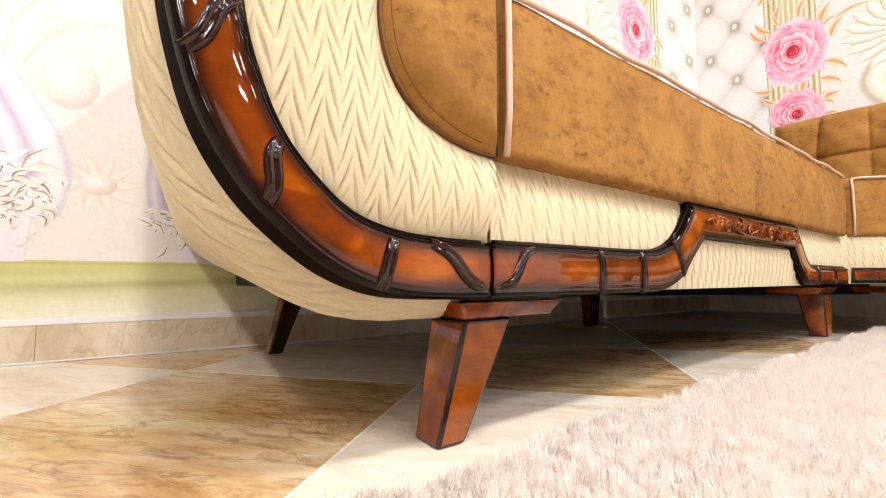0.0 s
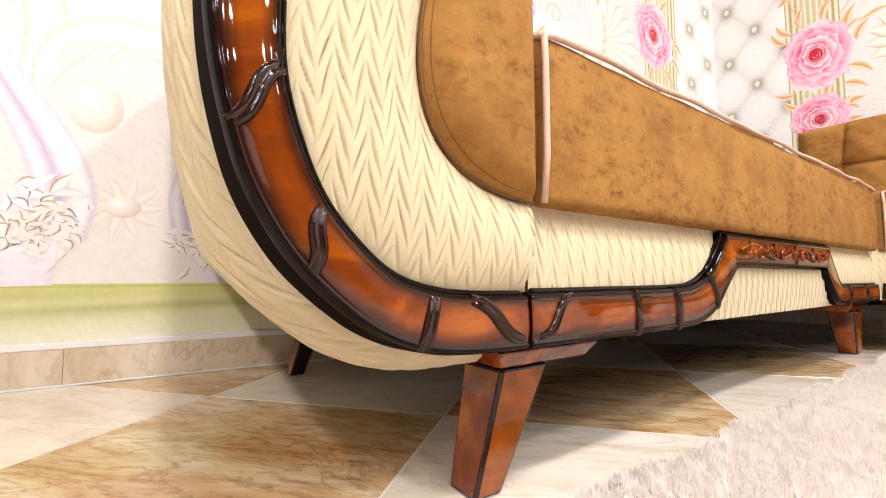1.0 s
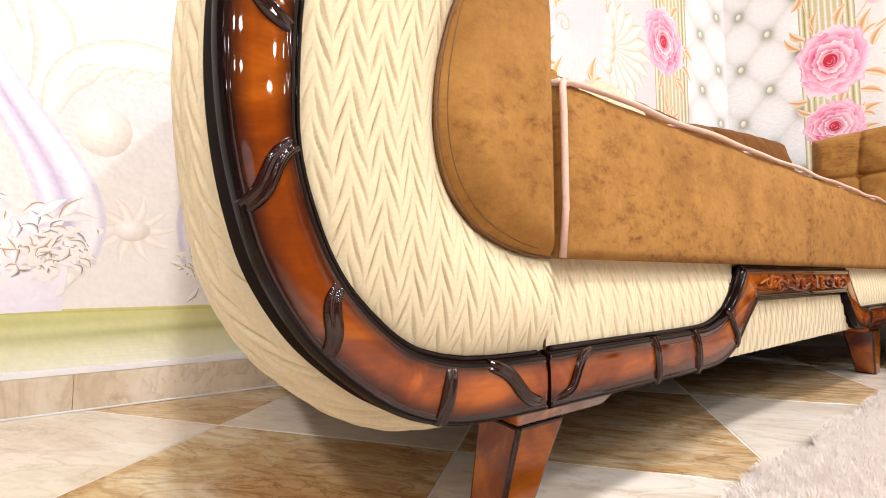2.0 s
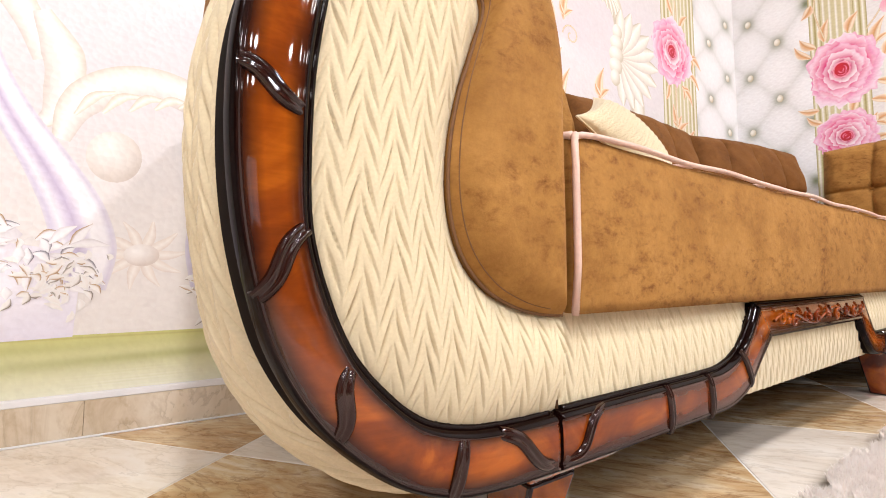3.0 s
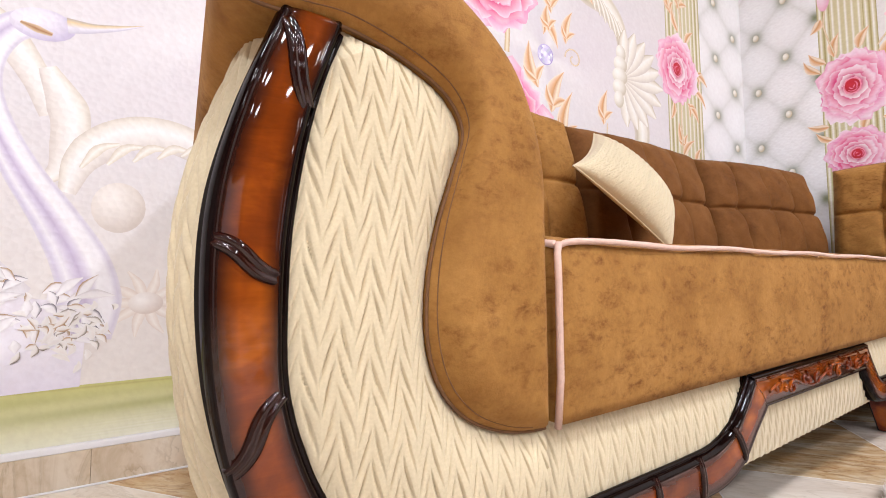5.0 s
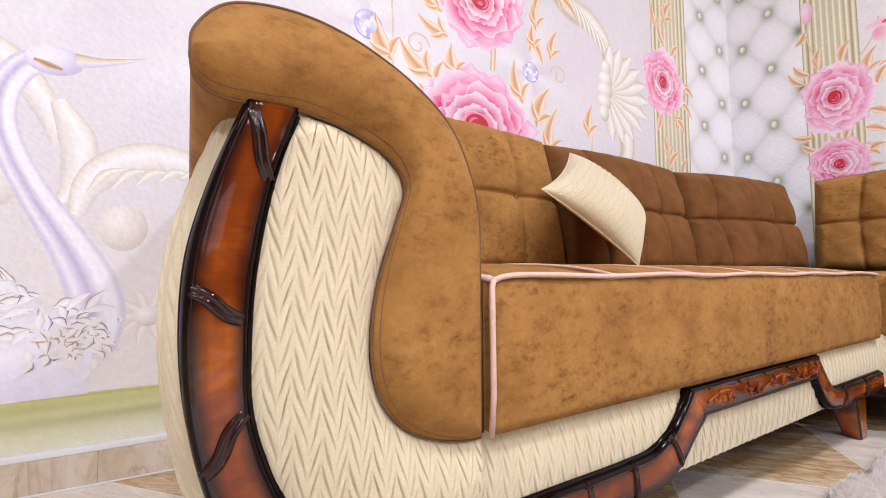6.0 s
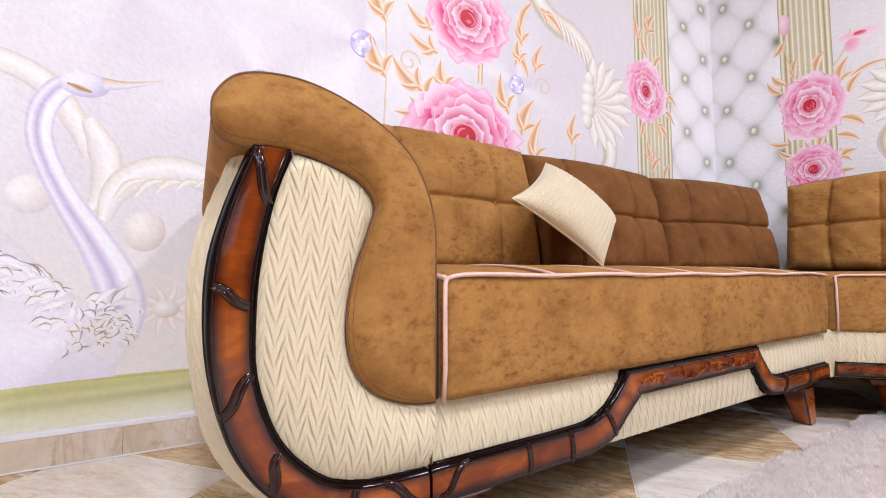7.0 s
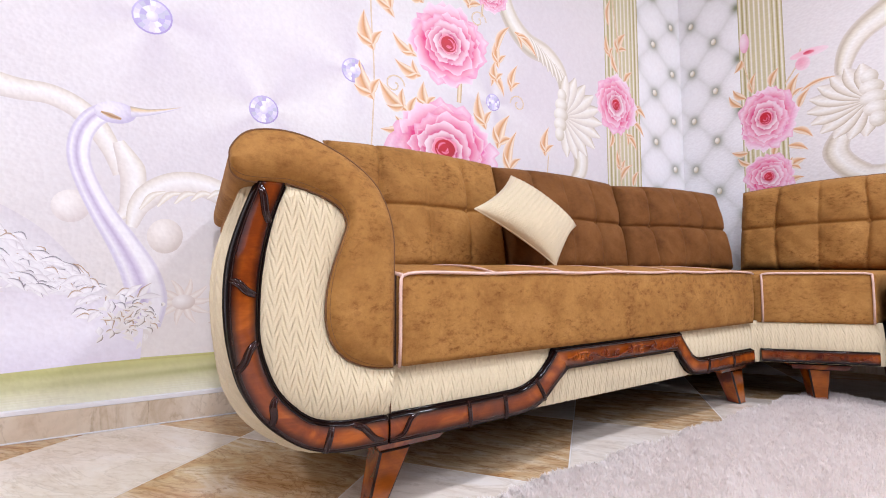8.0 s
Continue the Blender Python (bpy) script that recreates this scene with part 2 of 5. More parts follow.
wall_box("wall_north", (ROOM_W - 0.15, WALL_Y, 0), (CORNER.x + 0.05, WALL_Y + 0.15, CEIL))
FAR = CORNER + WALL_DIR * 7.9
bm = bmesh.new()
hexa(bm, [(CORNER.x, CORNER.y, 0), (FAR.x, FAR.y, 0), (FAR.x + 0.15, FAR.y, 0), (CORNER.x + 0.2, CORNER.y, 0)],
     [(CORNER.x, CORNER.y, CEIL), (FAR.x, FAR.y, CEIL), (FAR.x + 0.15, FAR.y, CEIL), (CORNER.x + 0.2, CORNER.y, CEIL)])
bmesh.ops.recalc_face_normals(bm, faces=bm.faces)
tagged(part("wall_east", bm, WHITE, None), "plain painted wall", "wall", kind="structure")
# out of view, greyed down to limit the fill on the sofa
wall_box("wall_west", (ROOM_W - 0.15, ROOM_S, 0), (ROOM_W, WALL_Y, CEIL), GREY_LOW_BOUNCE)
WX0, WX1, WZ0, WZ1 = -0.7, 0.8, 0.9, 2.1
bm = bmesh.new()
for lo, hi in (((ROOM_W - 0.15, 0), (WX0, CEIL)), ((WX1, 0), (FAR.x + 0.15, CEIL)), ((WX0, 0), (WX1, WZ0)), ((WX0, WZ1), (WX1, CEIL))):
    box(bm, (lo[0], ROOM_S - 0.15, lo[1]), (hi[0], ROOM_S, hi[1]))
tagged(part("wall_south", bm, DIM, None), "unseen taupe wall, darkened to cut bounced light, with a wide shop window", "wall", kind="structure")
win = thing("window_1", pose(0, ROOM_S - 0.08, 0), "wide shop window with slim white frame", "window", kind="structure")
bm = bmesh.new()
for k in range(4):
    q = WX0 + (WX1 - WX0) * k / 3
    box(bm, (q - 0.03, -0.03, WZ0), (q + 0.03, 0.03, WZ1))
for z in (WZ0, WZ1):
    box(bm, (WX0, -0.028, z - 0.03), (WX1, 0.028, z + 0.03))
part("window_frame", bm, STRIP, win)
GLASS, nt, bs = nodes("window_glass")
bs.inputs["Transmission Weight"].default_value = 1.0
bs.inputs["Roughness"].default_value = 0.0
bs.inputs["IOR"].default_value = 1.05
for k in range(3):
    bm = bmesh.new()
    box(bm, (WX0 + (WX1 - WX0) * k / 3 + 0.03, -0.004, WZ0 + 0.03), (WX0 + (WX1 - WX0) * (k + 1) / 3 - 0.03, 0.004, WZ1 - 0.03))
    part("pane", bm, GLASS, win).visible_shadow = False
sky = bpy.data.lights.new("daylight", "AREA")
sky.shape, sky.size, sky.size_y, sky.energy, sky.color = "RECTANGLE", WX1 - WX0 - 0.1, WZ1 - WZ0 - 0.1, WINDOW, (0.97, 0.98, 1.0)
so = new("daylight", sky)
so.matrix_world = Matrix.Translation(((WX0 + WX1) / 2, ROOM_S + 0.03, (WZ0 + WZ1) / 2)) @ Matrix.Rotation(radians(90), 4, "X")
bm = bmesh.new()
box(bm, (ROOM_W - 0.15, ROOM_S - 0.15, CEIL), (FAR.x + 0.3, WALL_Y + 0.15, CEIL + 0.12))
tagged(part("ceiling", bm, CEILING, None), "flat ceiling, unseen and darkened to cut bounced light", "ceiling", kind="structure")

# round downlights: a white rim, a glowing disc and its lamp
glow, nt, bs = nodes("light_diffuser")
bs.inputs["Emission Color"].default_value = (1.0, 0.97, 0.93, 1)
bs.inputs["Emission Strength"].default_value = 30
for x, y, power in [(x, y, p) for x in LIGHT_COLUMNS for y, p in LIGHT_ROWS]:
    fix = thing("ceiling_light", pose(x, y, CEIL), "round white recessed ceiling light, switched on", "ceiling light", "ceiling lights")
    ring = [(0.165 * math.cos(q), 0.165 * math.sin(q), -0.006) for q in np.linspace(0, 2 * np.pi, 28, endpoint=False)]
    tube("rim", ring, 0.012, STRIP, fix, sides=8, closed=True)
    bm = bmesh.new()
    bmesh.ops.create_cone(bm, cap_ends=True, segments=28, radius1=0.154, radius2=0.154, depth=0.006, matrix=Matrix.Translation((0, 0, -0.003)))
    part("diffuser", bm, glow, fix, "glowing white diffuser")
    lamp = bpy.data.lights.new("panel_lamp", "AREA")
    lamp.shape, lamp.size, lamp.energy, lamp.color = "DISK", 0.29, power, (1.0, 0.965, 0.93)
    lo = new("panel_lamp", lamp)
    lo.matrix_world = pose(x, y, CEIL - 0.02)
    lo.parent = fix
    lo.matrix_parent_inverse = fix.matrix_world.inverted()

# floor slab with grout on top; the tiles lie on it as pieces
bm = bmesh.new()
box(bm, (ROOM_W - 0.15, ROOM_S - 0.15, -0.12), (FAR.x + 0.3, WALL_Y + 0.15, -0.0007))
floor = tagged(part("floor", bm, GROUT, None), "polished stone-look floor tiles laid diagonally in cream and brown", "floor", kind="structure")
TS, TA = 0.4387, radians(-46)
TILE_O = Vector((1.183, 1.043, 0))
ea, eb = Vector((math.cos(TA), math.sin(TA), 0)), Vector((-math.sin(TA), math.cos(TA), 0))
bm = bmesh.new()
h = TS / 2 - 0.0018
box(bm, (-h, -h, -0.008), (h, h, 0.0), 0.0005, 1)
tile_me = []
for mat in (TILE_BROWN, TILE_CREAM):
    me = bpy.data.meshes.new("tile")
    bm.to_mesh(me)
    me.materials.append(mat)
    tile_me.append(me)
bm.free()
cuts = (((0, WALL_Y + 0.1, 0), (0, 1, 0)), ((ROOM_W - 0.1, 0, 0), (-1, 0, 0)), ((0, ROOM_S - 0.1, 0), (0, -1, 0)), (tuple(CORNER - WALL_NRM * 0.1), tuple(-WALL_NRM)))
for i in range(-18, 19):
    for j in range(-18, 19):
        c = TILE_O + ea * ((i + 0.5) * TS) + eb * ((j + 0.5) * TS)
        deep = [(c - Vector(p)).dot(Vector(q)) for p, q in cuts]
        if max(deep) < 0.22:
            ob = new("tile", tile_me[(i + j) % 2])
            ob.parent = floor
            turn = TA + (math.pi / 2 if (i * 7 + j * 3) % 2 and (i + j) % 2 == 0 else 0) + (math.pi if (i * 5 + j) % 3 == 0 else 0)
            ob.matrix_basis = Matrix.Translation(c) @ Matrix.Rotation(turn, 4, "Z")
            if max(deep) > -0.32:
                # a tile cut at the wall
                bm = bmesh.new()
                bm.from_mesh(ob.data)
                inv = ob.matrix_basis.inverted()
                for p, q in cuts:
                    bmesh.ops.bisect_plane(bm, geom=bm.verts[:] + bm.edges[:] + bm.faces[:], plane_co=inv @ Vector(p), plane_no=inv.to_3x3() @ Vector(q), clear_outer=True)
                if len(bm.faces):
                    me = bpy.data.meshes.new("tile")
                    bm.to_mesh(me)
                    me.materials.append(ob.data.materials[0])
                    ob.data = me
                else:
                    bpy.data.objects.remove(ob)
                bm.free()

# skirting of cut floor tile with a white strip over it
SK = 0.073
base = thing("baseboard", pose(0, 0, 0), "cream-brown stone tile skirting with a white strip on top", "baseboard", kind="structure")
x = -1.3
k = 0
while x < CORNER.x - 0.02:
    x2 = min(x + 0.437, CORNER.x - 0.004)
    bm = bmesh.new()
    box(bm, (x + 0.0003, WALL_Y - 0.011, 0.0005), (x2 - 0.0003, WALL_Y, SK), 0.0004, 1)
    part("tile", bm, TILE_SKIRT, base)
    x, k = x2, k + 1
bm = bmesh.new()
box(bm, (-1.3, WALL_Y - 0.013, SK), (CORNER.x, WALL_Y, SK + 0.014), 0.002, 1)
part("strip", bm, STRIP, base, "white strip")
bm = bmesh.new()
box(bm, (-1.3, WALL_Y - 0.016, 0.0003), (CORNER.x - 0.02, WALL_Y - 0.0112, 0.004), 0.001, 1)
part("grout_line", bm, STRIP, base, "white grout line")
bm = bmesh.new()
hexa(bm, [tuple(CORNER + WALL_NRM * d + WALL_DIR * s) for d, s in ((0.0, 0), (0.0, 3.4), (0.011, 3.4), (0.011, 0.014))],
     [tuple(CORNER + WALL_NRM * d + WALL_DIR * s + Vector((0, 0, SK))) for d, s in ((0.0, 0), (0.0, 3.4), (0.011, 3.4), (0.011, 0.014))])
bmesh.ops.recalc_face_normals(bm, faces=bm.faces)
part("tile", bm, TILE_CREAM, base)

# ---- sofa ----
SOFA = pose(0.5, 0.776, 0, 0, 0, 3)


def pleats(a, b, amp=0.0026, row=0.0235, rise=1.75, pitch=0.0230):
    """Height of the pressed pleats: slim leaf-shaped folds nested in columns; a is across the columns, b along them."""
    a = a + 0.0012 * np.sin(b * 31 + 1.0) + 0.0008 * np.sin(b * 83)
    k = a / pitch
    col = np.floor(k)
    t = np.abs((k - col) * 2 - 1)
    half = np.floor(k * 2)
    ph = (b + 0.0014 * np.sin(half * 12.9)) / row + t * rise + 0.23 * np.sin(half * 4.1)
    f = ph - np.floor(ph)
    fold = np.where(f < 0.82, 1 - np.exp(-f / 0.17), (1 - f) / 0.18)
    w = np.clip(np.sin(np.pi * np.clip(t, 0, 1)), 0, 1) ** 1.15
    lively = 0.8 + 0.3 * np.sin(np.floor(ph) * 2.3 + half * 5.7)
    return amp * lively * (fold - 1) * w + 0.0008 * np.cos(np.pi * t)


OUTER = [(-0.248, 0.604), (-0.270, 0.541), (-0.2855, 0.478), (-0.2890, 0.417), (-0.2845, 0.357), (-0.2735, 0.304), (-0.2590, 0.264), (-0.2335, 0.224), (-0.2005, 0.192), (-0.167, 0.169), (-0.129, 0.1545), (-0.087, 0.149), (-0.022, 0.147)]
INNER = [(-0.203, 0.604), (-0.225, 0.535), (-0.2375, 0.462), (-0.2405, 0.40), (-0.2385, 0.350), (-0.227, 0.306), (-0.209, 0.267), (-0.183, 0.2365), (-0.155, 0.215), (-0.120, 0.204), (-0.080, 0.200), (-0.022, 0.199)]
PAD_EDGE = [(-0.199, 0.603), (-0.152, 0.591), (-0.116, 0.572), (-0.100, 0.544), (-0.109, 0.510), (-0.125, 0.463), (-0.134, 0.418), (-0.1345, 0.374), (-0.124, 0.337), (-0.101, 0.310), (-0.070, 0.294), (-0.040, 0.2865), (-0.012, 0.284)]
PAD_TOP = [(-0.012, 0.284), (-0.011, 0.36), (-0.010, 0.46), (-0.010, 0.524), (-0.024, 0.576), (-0.050, 0.621), (-0.096, 0.657), (-0.155, 0.683), (-0.210, 0.692), (-0.259, 0.683), (-0.284, 0.656), (-0.288, 0.624), (-0.272, 0.603), (-0.236, 0.600), (-0.199, 0.603)]


MATT = make_plain("black_edge", (0.006, 0.002, 0.0015), 0.5, spec=0.0, coat=0.35, bumps=0.0)
FLANK = make_plain("black_flank", (0.008, 0.004, 0.003), 0.75, spec=0.03, bumps=0.0)


def moulding(name, outer, inner, parent, label, base=0.004, crown=0.008, deep=0.024, flare=0.0):
    """A band between two edge lines, with a bead along each edge and a swelling middle."""
    s = np.array([0, 0.0, 0.03, 0.07, 0.11, 0.145, 0.17, 0.24, 0.34, 0.5, 0.66, 0.76, 0.83, 0.855, 0.89, 0.93, 0.97, 1.0, 1.0])
    h = np.array([-0.02, 0.0, 0.0052, 0.0088, 0.0096, 0.0089, 0.0086, 0.0092, 0.0096, 0.0097, 0.0096, 0.0092, 0.0086, 0.0089, 0.0096, 0.0088, 0.0052, 0.0, -0.02]) * (crown / 0.008)
    u = outer[:, None, 0] * (1 - s) + inner[:, None, 0] * s
    z = outer[:, None, 1] * (1 - s) + inner[:, None, 1] * s
    v = np.broadcast_to(base - h, u.shape).copy()
    v[:, 0] = deep
    P = np.stack([u, v, z], -1)
    away = P[:, 1] - P[:, 9]
    P[:, 0] += away / np.linalg.norm(away, axis=1)[:, None] * flare
    n = len(outer)
    uv = np.stack([np.broadcast_to(s, u.shape), np.broadcast_to(np.linspace(0, 1, n)[:, None], u.shape)], -1)
    me_ob = sheet(name, P, LACQUER, parent, label, uv=uv)
    bm = bmesh.new()
    bm.from_mesh(me_ob.data)
    bm.verts.ensure_lookup_table()
    m = len(s)
    for row in (list(range(m)), [(n - 1) * m + i for i in range(m)][::-1]):
        try:
            bm.faces.new([bm.verts[i] for i in row])
        except ValueError:
            pass
    bmesh.ops.recalc_face_normals(bm, faces=bm.faces)
    bm.faces.ensure_lookup_table()
    for k in range(n - 1):
        for j in (0, 1, 2, 3, m - 5, m - 4, m - 3, m - 2):
            bm.faces[k * (m - 1) + j].material_index = 2 if j == 0 else 1
    bm.to_mesh(me_ob.data)
    bm.free()
    me_ob.data.materials.append(MATT)
    me_ob.data.materials.append(FLANK)
    return me_ob


def rib(parent, a, b, bend=0.0, lift=-0.0074, r=0.0062):
    a, b = np.array(a), np.array(b)
    t = np.linspace(0, 1, 22)
    nrm = np.array([-(b - a)[1], (b - a)[0]])
    p = a + (b - a) * t[:, None] + nrm * (bend * np.sin(2 * np.pi * t))[:, None]
    tg = np.gradient(p, axis=0)
    tg /= np.linalg.norm(tg, axis=1)[:, None]
    ac = np.stack([-tg[:, 1], tg[:, 0]], 1)
    ang = np.linspace(0, np.pi, 17)
    wide = r * (0.95 + 0.15 * np.sin(np.pi * t))
    bed = lift + 0.0050 * np.abs(2 * t - 1) ** 3.0
    P = np.empty((22, 17, 3))
    for k, g in enumerate(ang):
        c = p + ac * (wide * math.cos(g))[:, None]
        P[:, k] = np.stack([c[:, 0], bed + 0.003 - 0.0062 * math.sin(g) ** 0.7 * (1 - 0.30 * math.exp(-((g - math.pi / 2) / 0.32) ** 2)), c[:, 1]], 1)
    sheet("rib", P, RIB, parent)


def carved(parent, x0, x1, zc, h, v, to=lambda p: p):
    """A carved vine: a wavy stem with curls and leaf knobs."""
    x = np.linspace(x0, x1, 120)
    wave = 4.2 * np.pi * (x - x0) / (x1 - x0)
    stem = np.stack([x, np.full(120, v), zc + 0.30 * h * np.sin(wave)], 1)
    verts, faces, off = [], [], 0

    def push(P):
        nonlocal off
        n, m = P.shape[:2]
        verts.append(P.reshape(-1, 3))
        faces.append(quads(n, m, False, True) + off)
        off += n * m

    push(tube_points(to(stem), 0.0022, 6))
    for k in range(9):
        cx = x0 + (x1 - x0) * (k + 0.5) / 9
        sgn = 1 if k % 2 else -1
        t = np.linspace(0, 1, 30)
        ang = 1.2 + sgn * 8.5 * t
        rr = 0.36 * h * (1 - 0.85 * t)
        curl = np.stack([cx + rr * np.cos(ang), np.full(30, v - 0.0015), zc - sgn * 0.10 * h + rr * np.sin(ang) * 0.8], 1)
        push(tube_points(to(curl), 0.0024 * (1 - 0.4 * t), 6))
    for k in range(5):
        cx = x0 + (x1 - x0) * (k + 0.5) / 5
        for q in range(5):
            a = q * 1.257
            t = np.linspace(0.1, 1, 8)
            pet = np.stack([cx + 0.16 * h * np.cos(a) * t * 1.2, v - 0.002 - 0.0015 * np.sin(np.pi * t), zc + 0.20 * h * np.sin(a) * t], 1)
            push(tube_points(to(pet), 0.0026 * np.sin(np.pi * np.clip(t, 0.15, 0.9)), 6))
    link("carving", raw_mesh("carving", np.vstack(verts), np.vstack(faces), STAIN), parent, "carved vine relief")


def stretch_pairs(pairs, n):
    """Both edges of a band resampled together; pairs of upper and lower points."""
    p = np.array([(*a, *b) for a, b in pairs], float)
    q = spline(p, n)
    return q[:, 2:], q[:, :2]


def leg(parent, top, foot, z1, plate=None):
    (a0, a1, b0, b1), (c0, c1, d0, d1) = top, foot
    bm = bmesh.new()
    hexa(bm, [(c0, d0, 0), (c1, d0, 0), (c1, d1, 0), (c0, d1, 0)], [(a0, b0, z1), (a1, b0, z1), (a1, b1, z1), (a0, b1, z1)])
    for f in bmesh.ops.bevel(bm, geom=bm.edges[:], offset=0.0042, segments=3, profile=0.5, affect="EDGES")["faces"]:
        f.material_index = 1
    # front keeps the lighter wood, other faces go darker: light put into colour
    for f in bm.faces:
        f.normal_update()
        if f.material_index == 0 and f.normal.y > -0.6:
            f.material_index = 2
    # legs without a plate are darkened in place of the shade below
    ob = part("leg", bm, LIT_AMBER if plate else RIB, parent, "glossy amber-brown tapered wooden leg with dark edges, front coloured as lit" if plate else "dark brown tapered wooden leg, its shade put into the colour")
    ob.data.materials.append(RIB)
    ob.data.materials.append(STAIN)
    if plate:
        p0, p1, q0, q1 = plate
        bm = bmesh.new()
        s = 0.012
        hexa(bm, [(p0 + s, q0 + s, z1), (p1 - s, q0 + s, z1), (p1 - s, q1, z1), (p0 + s, q1, z1)], [(p0, q0, z1 + 0.018), (p1, q0, z1 + 0.018), (p1, q1, z1 + 0.018), (p0, q1, z1 + 0.018)])
        bmesh.ops.bevel(bm, geom=bm.edges[:], offset=0.003, segments=2, profile=0.5, affect="EDGES")
        part("mounting_plate", bm, STAIN, ob)
    return ob


def pleated_panel(name, parent, u0, u1, z0, z1, v, nu, nz, bulge=0.006, to=None, shift=0.0):
    uu, zz = np.meshgrid(np.linspace(u0, u1, nu), np.linspace(z0, z1, nz), indexing="ij")
    sx = np.clip((zz - z0) / (z1 - z0), 0, 1)
    h = pleats(uu + shift, -zz, 0.0042) + bulge * np.sin(np.pi * sx)
    P = np.stack([uu, v - 0.0048 - h, zz], -1)
    if to:
        P = to(P)
    return sheet(name, P, CREAM, parent, "cream fabric pressed into pointed pleats", flip=False)


def seat_pad(name, parent, u0, u1, depth, z0, z1, crown, label, v0=-0.004, seams=()):
    """Boxed seat cushion: face with a soft swell, domed top, rounded ends."""
    th = []
    for t in np.linspace(0, 1, 16):
        th.append((v0 - 0.006 * math.sin(math.pi * t), z0 + (z1 - z0 - 0.008) * t))
    for a in np.linspace(0.15, 1.4, 6):
        th.append((v0 + 0.010 - 0.010 * math.cos(a), z1 - 0.008 + 0.008 * math.sin(a)))
    for t in np.linspace(0.04, 1, 26):
        th.append((v0 + 0.012 + (depth - 0.012) * t, z1 + crown * math.sin(math.pi * min(t * 1.15, 1)) ** 0.6))
    th += [(v0 + depth, z0), (v0 + depth * 0.5, z0)]
    prof = np.array(th)
    ctr = prof.mean(0)
    us, ins = [], []
    for d, i in ((0.0, 0.018), (0.002, 0.009), (0.006, 0.003), (0.014, 0.0)):
        us.append(u0 + d)
        ins.append(i)
    for q in np.linspace(u0 + 0.03, u1 - 0.03, 60):
        us.append(q)
        ins.append(0)
    for d, i in ((0.014, 0.0), (0.006, 0.003), (0.002, 0.009), (0.0, 0.018)):
        us.append(u1 - d)
        ins.append(i)
    rows = []
    for q, i in zip(us, ins):
        r = prof + (ctr - prof) / np.linalg.norm(ctr - prof, axis=1)[:, None] * i
        dip = 0.0015 * math.sin(q * 23) + 0.001 * math.sin(q * 51)
        r = r.copy()
        r[:, 1] += np.where(r[:, 1] > z1 - 0.004, dip - sum(0.004 * math.exp(-((q - c) / 0.012) ** 2) for c in seams), 0)
        rows.append(np.stack([np.full(len(r), q), r[:, 0], r[:, 1]], 1))
    P = np.array(rows)
    n, m = P.shape[:2]
    f = quads(n, m, False, True)[:, ::-1].tolist() + [list(range(m)), [(n - 1) * m + i for i in range(m)][::-1]]
    ob = link(name, raw_mesh(name, P, f, SUEDE), parent, label)
    return ob


def tufted_back(name, parent, w, h, label, cols=4, m=None, cloth=None):
    """Back cushion: puffed cells between stitched seams, buttons where the main seams cross, rounded rim, leaning back."""
    cloth = cloth or SUEDE
    nu, nz = 150, 100
    a, b = np.meshgrid(np.linspace(0, 1, nu), np.linspace(0, 1, nz), indexing="ij")
    edge = np.minimum(np.minimum(a, 1 - a) * w, np.minimum(b, 1 - b) * h)
    rim = 1 - np.clip(1 - edge / 0.045, 0, 1) ** 2.2
    fa = a * cols + 0.22 * (a - 0.5) * np.cos(2 * np.pi * b) * np.sin(np.pi * a)
    da = np.abs(fa - np.round(fa)) / cols * w
    strong = np.where(np.round(fa) % 2 == 1, 1.0, 0.45)
    inner = (np.round(fa) > 0.5) & (np.round(fa) < cols - 0.5)
    db = np.abs(b - 0.50) * h
    sea = np.where(inner, strong * np.exp(-(da / 0.006) ** 1.0), 0) * 0.015 + 0.014 * np.exp(-(db / 0.006) ** 1.0)
    but = np.zeros_like(a)
    knots = [c / cols for c in range(1, cols, 2)]
    for c in knots:
        but += 0.034 * np.exp(-(np.hypot((a - c) * w, (b - 0.5) * h) / 0.03) ** 1.3)
    puff = 0.055 * np.sqrt(np.clip(rim, 0, 1)) + 0.012 * np.sin(np.pi * a) * np.sin(np.pi * b) - sea - but * 0.6 + 0.010 * (np.abs(np.sin(np.pi * fa)) * np.abs(np.sin(2 * np.pi * b))) ** 0.6 * np.clip(rim, 0, 1)
    wr = 0.0018 * np.sin(a * 41 + 5 * b) * np.sin(b * 23 + 2)
    u = a * w
    z = b * h + 0.012 * np.sin(np.pi * a) * b
    v = 0.075 - puff - wr + 0.085 * b ** 1.3
    P = np.stack([u, v, z], -1)
    back = P.copy()
    back[..., 1] = 0.10 + 0.085 * b + 0.05 * rim
    body = sheet(name, P, cloth, parent, label)
    if m is not None:
        body.matrix_basis = m
    sheet("cushion_back", back, cloth, body, flip=True)
    tube("piping", np.concatenate([P[:, -1], P[-1, ::-1][1:], ])[:, :] + np.array([0, 0.004, 0]), 0.003, SEAM, body, sides=6)
    for c in knots:
        i, j = int(round(c * (nu - 1))), int(round(0.5 * (nz - 1)))
        t = np.linspace(0.02, np.pi / 2, 6)
        ang = np.linspace(0, 2 * np.pi, 12, endpoint=False)
        ctr = P[i, j]
        B = np.stack([ctr[0] + 0.011 * np.sin(t)[:, None] * np.cos(ang), ctr[1] + 0.001 - 0.008 * np.cos(t)[:, None] + 0 * ang, ctr[2] + 0.011 * np.sin(t)[:, None] * np.sin(ang)], -1)
        sheet("button", B, cloth, body, loop_m=True, flip=True)
    return body


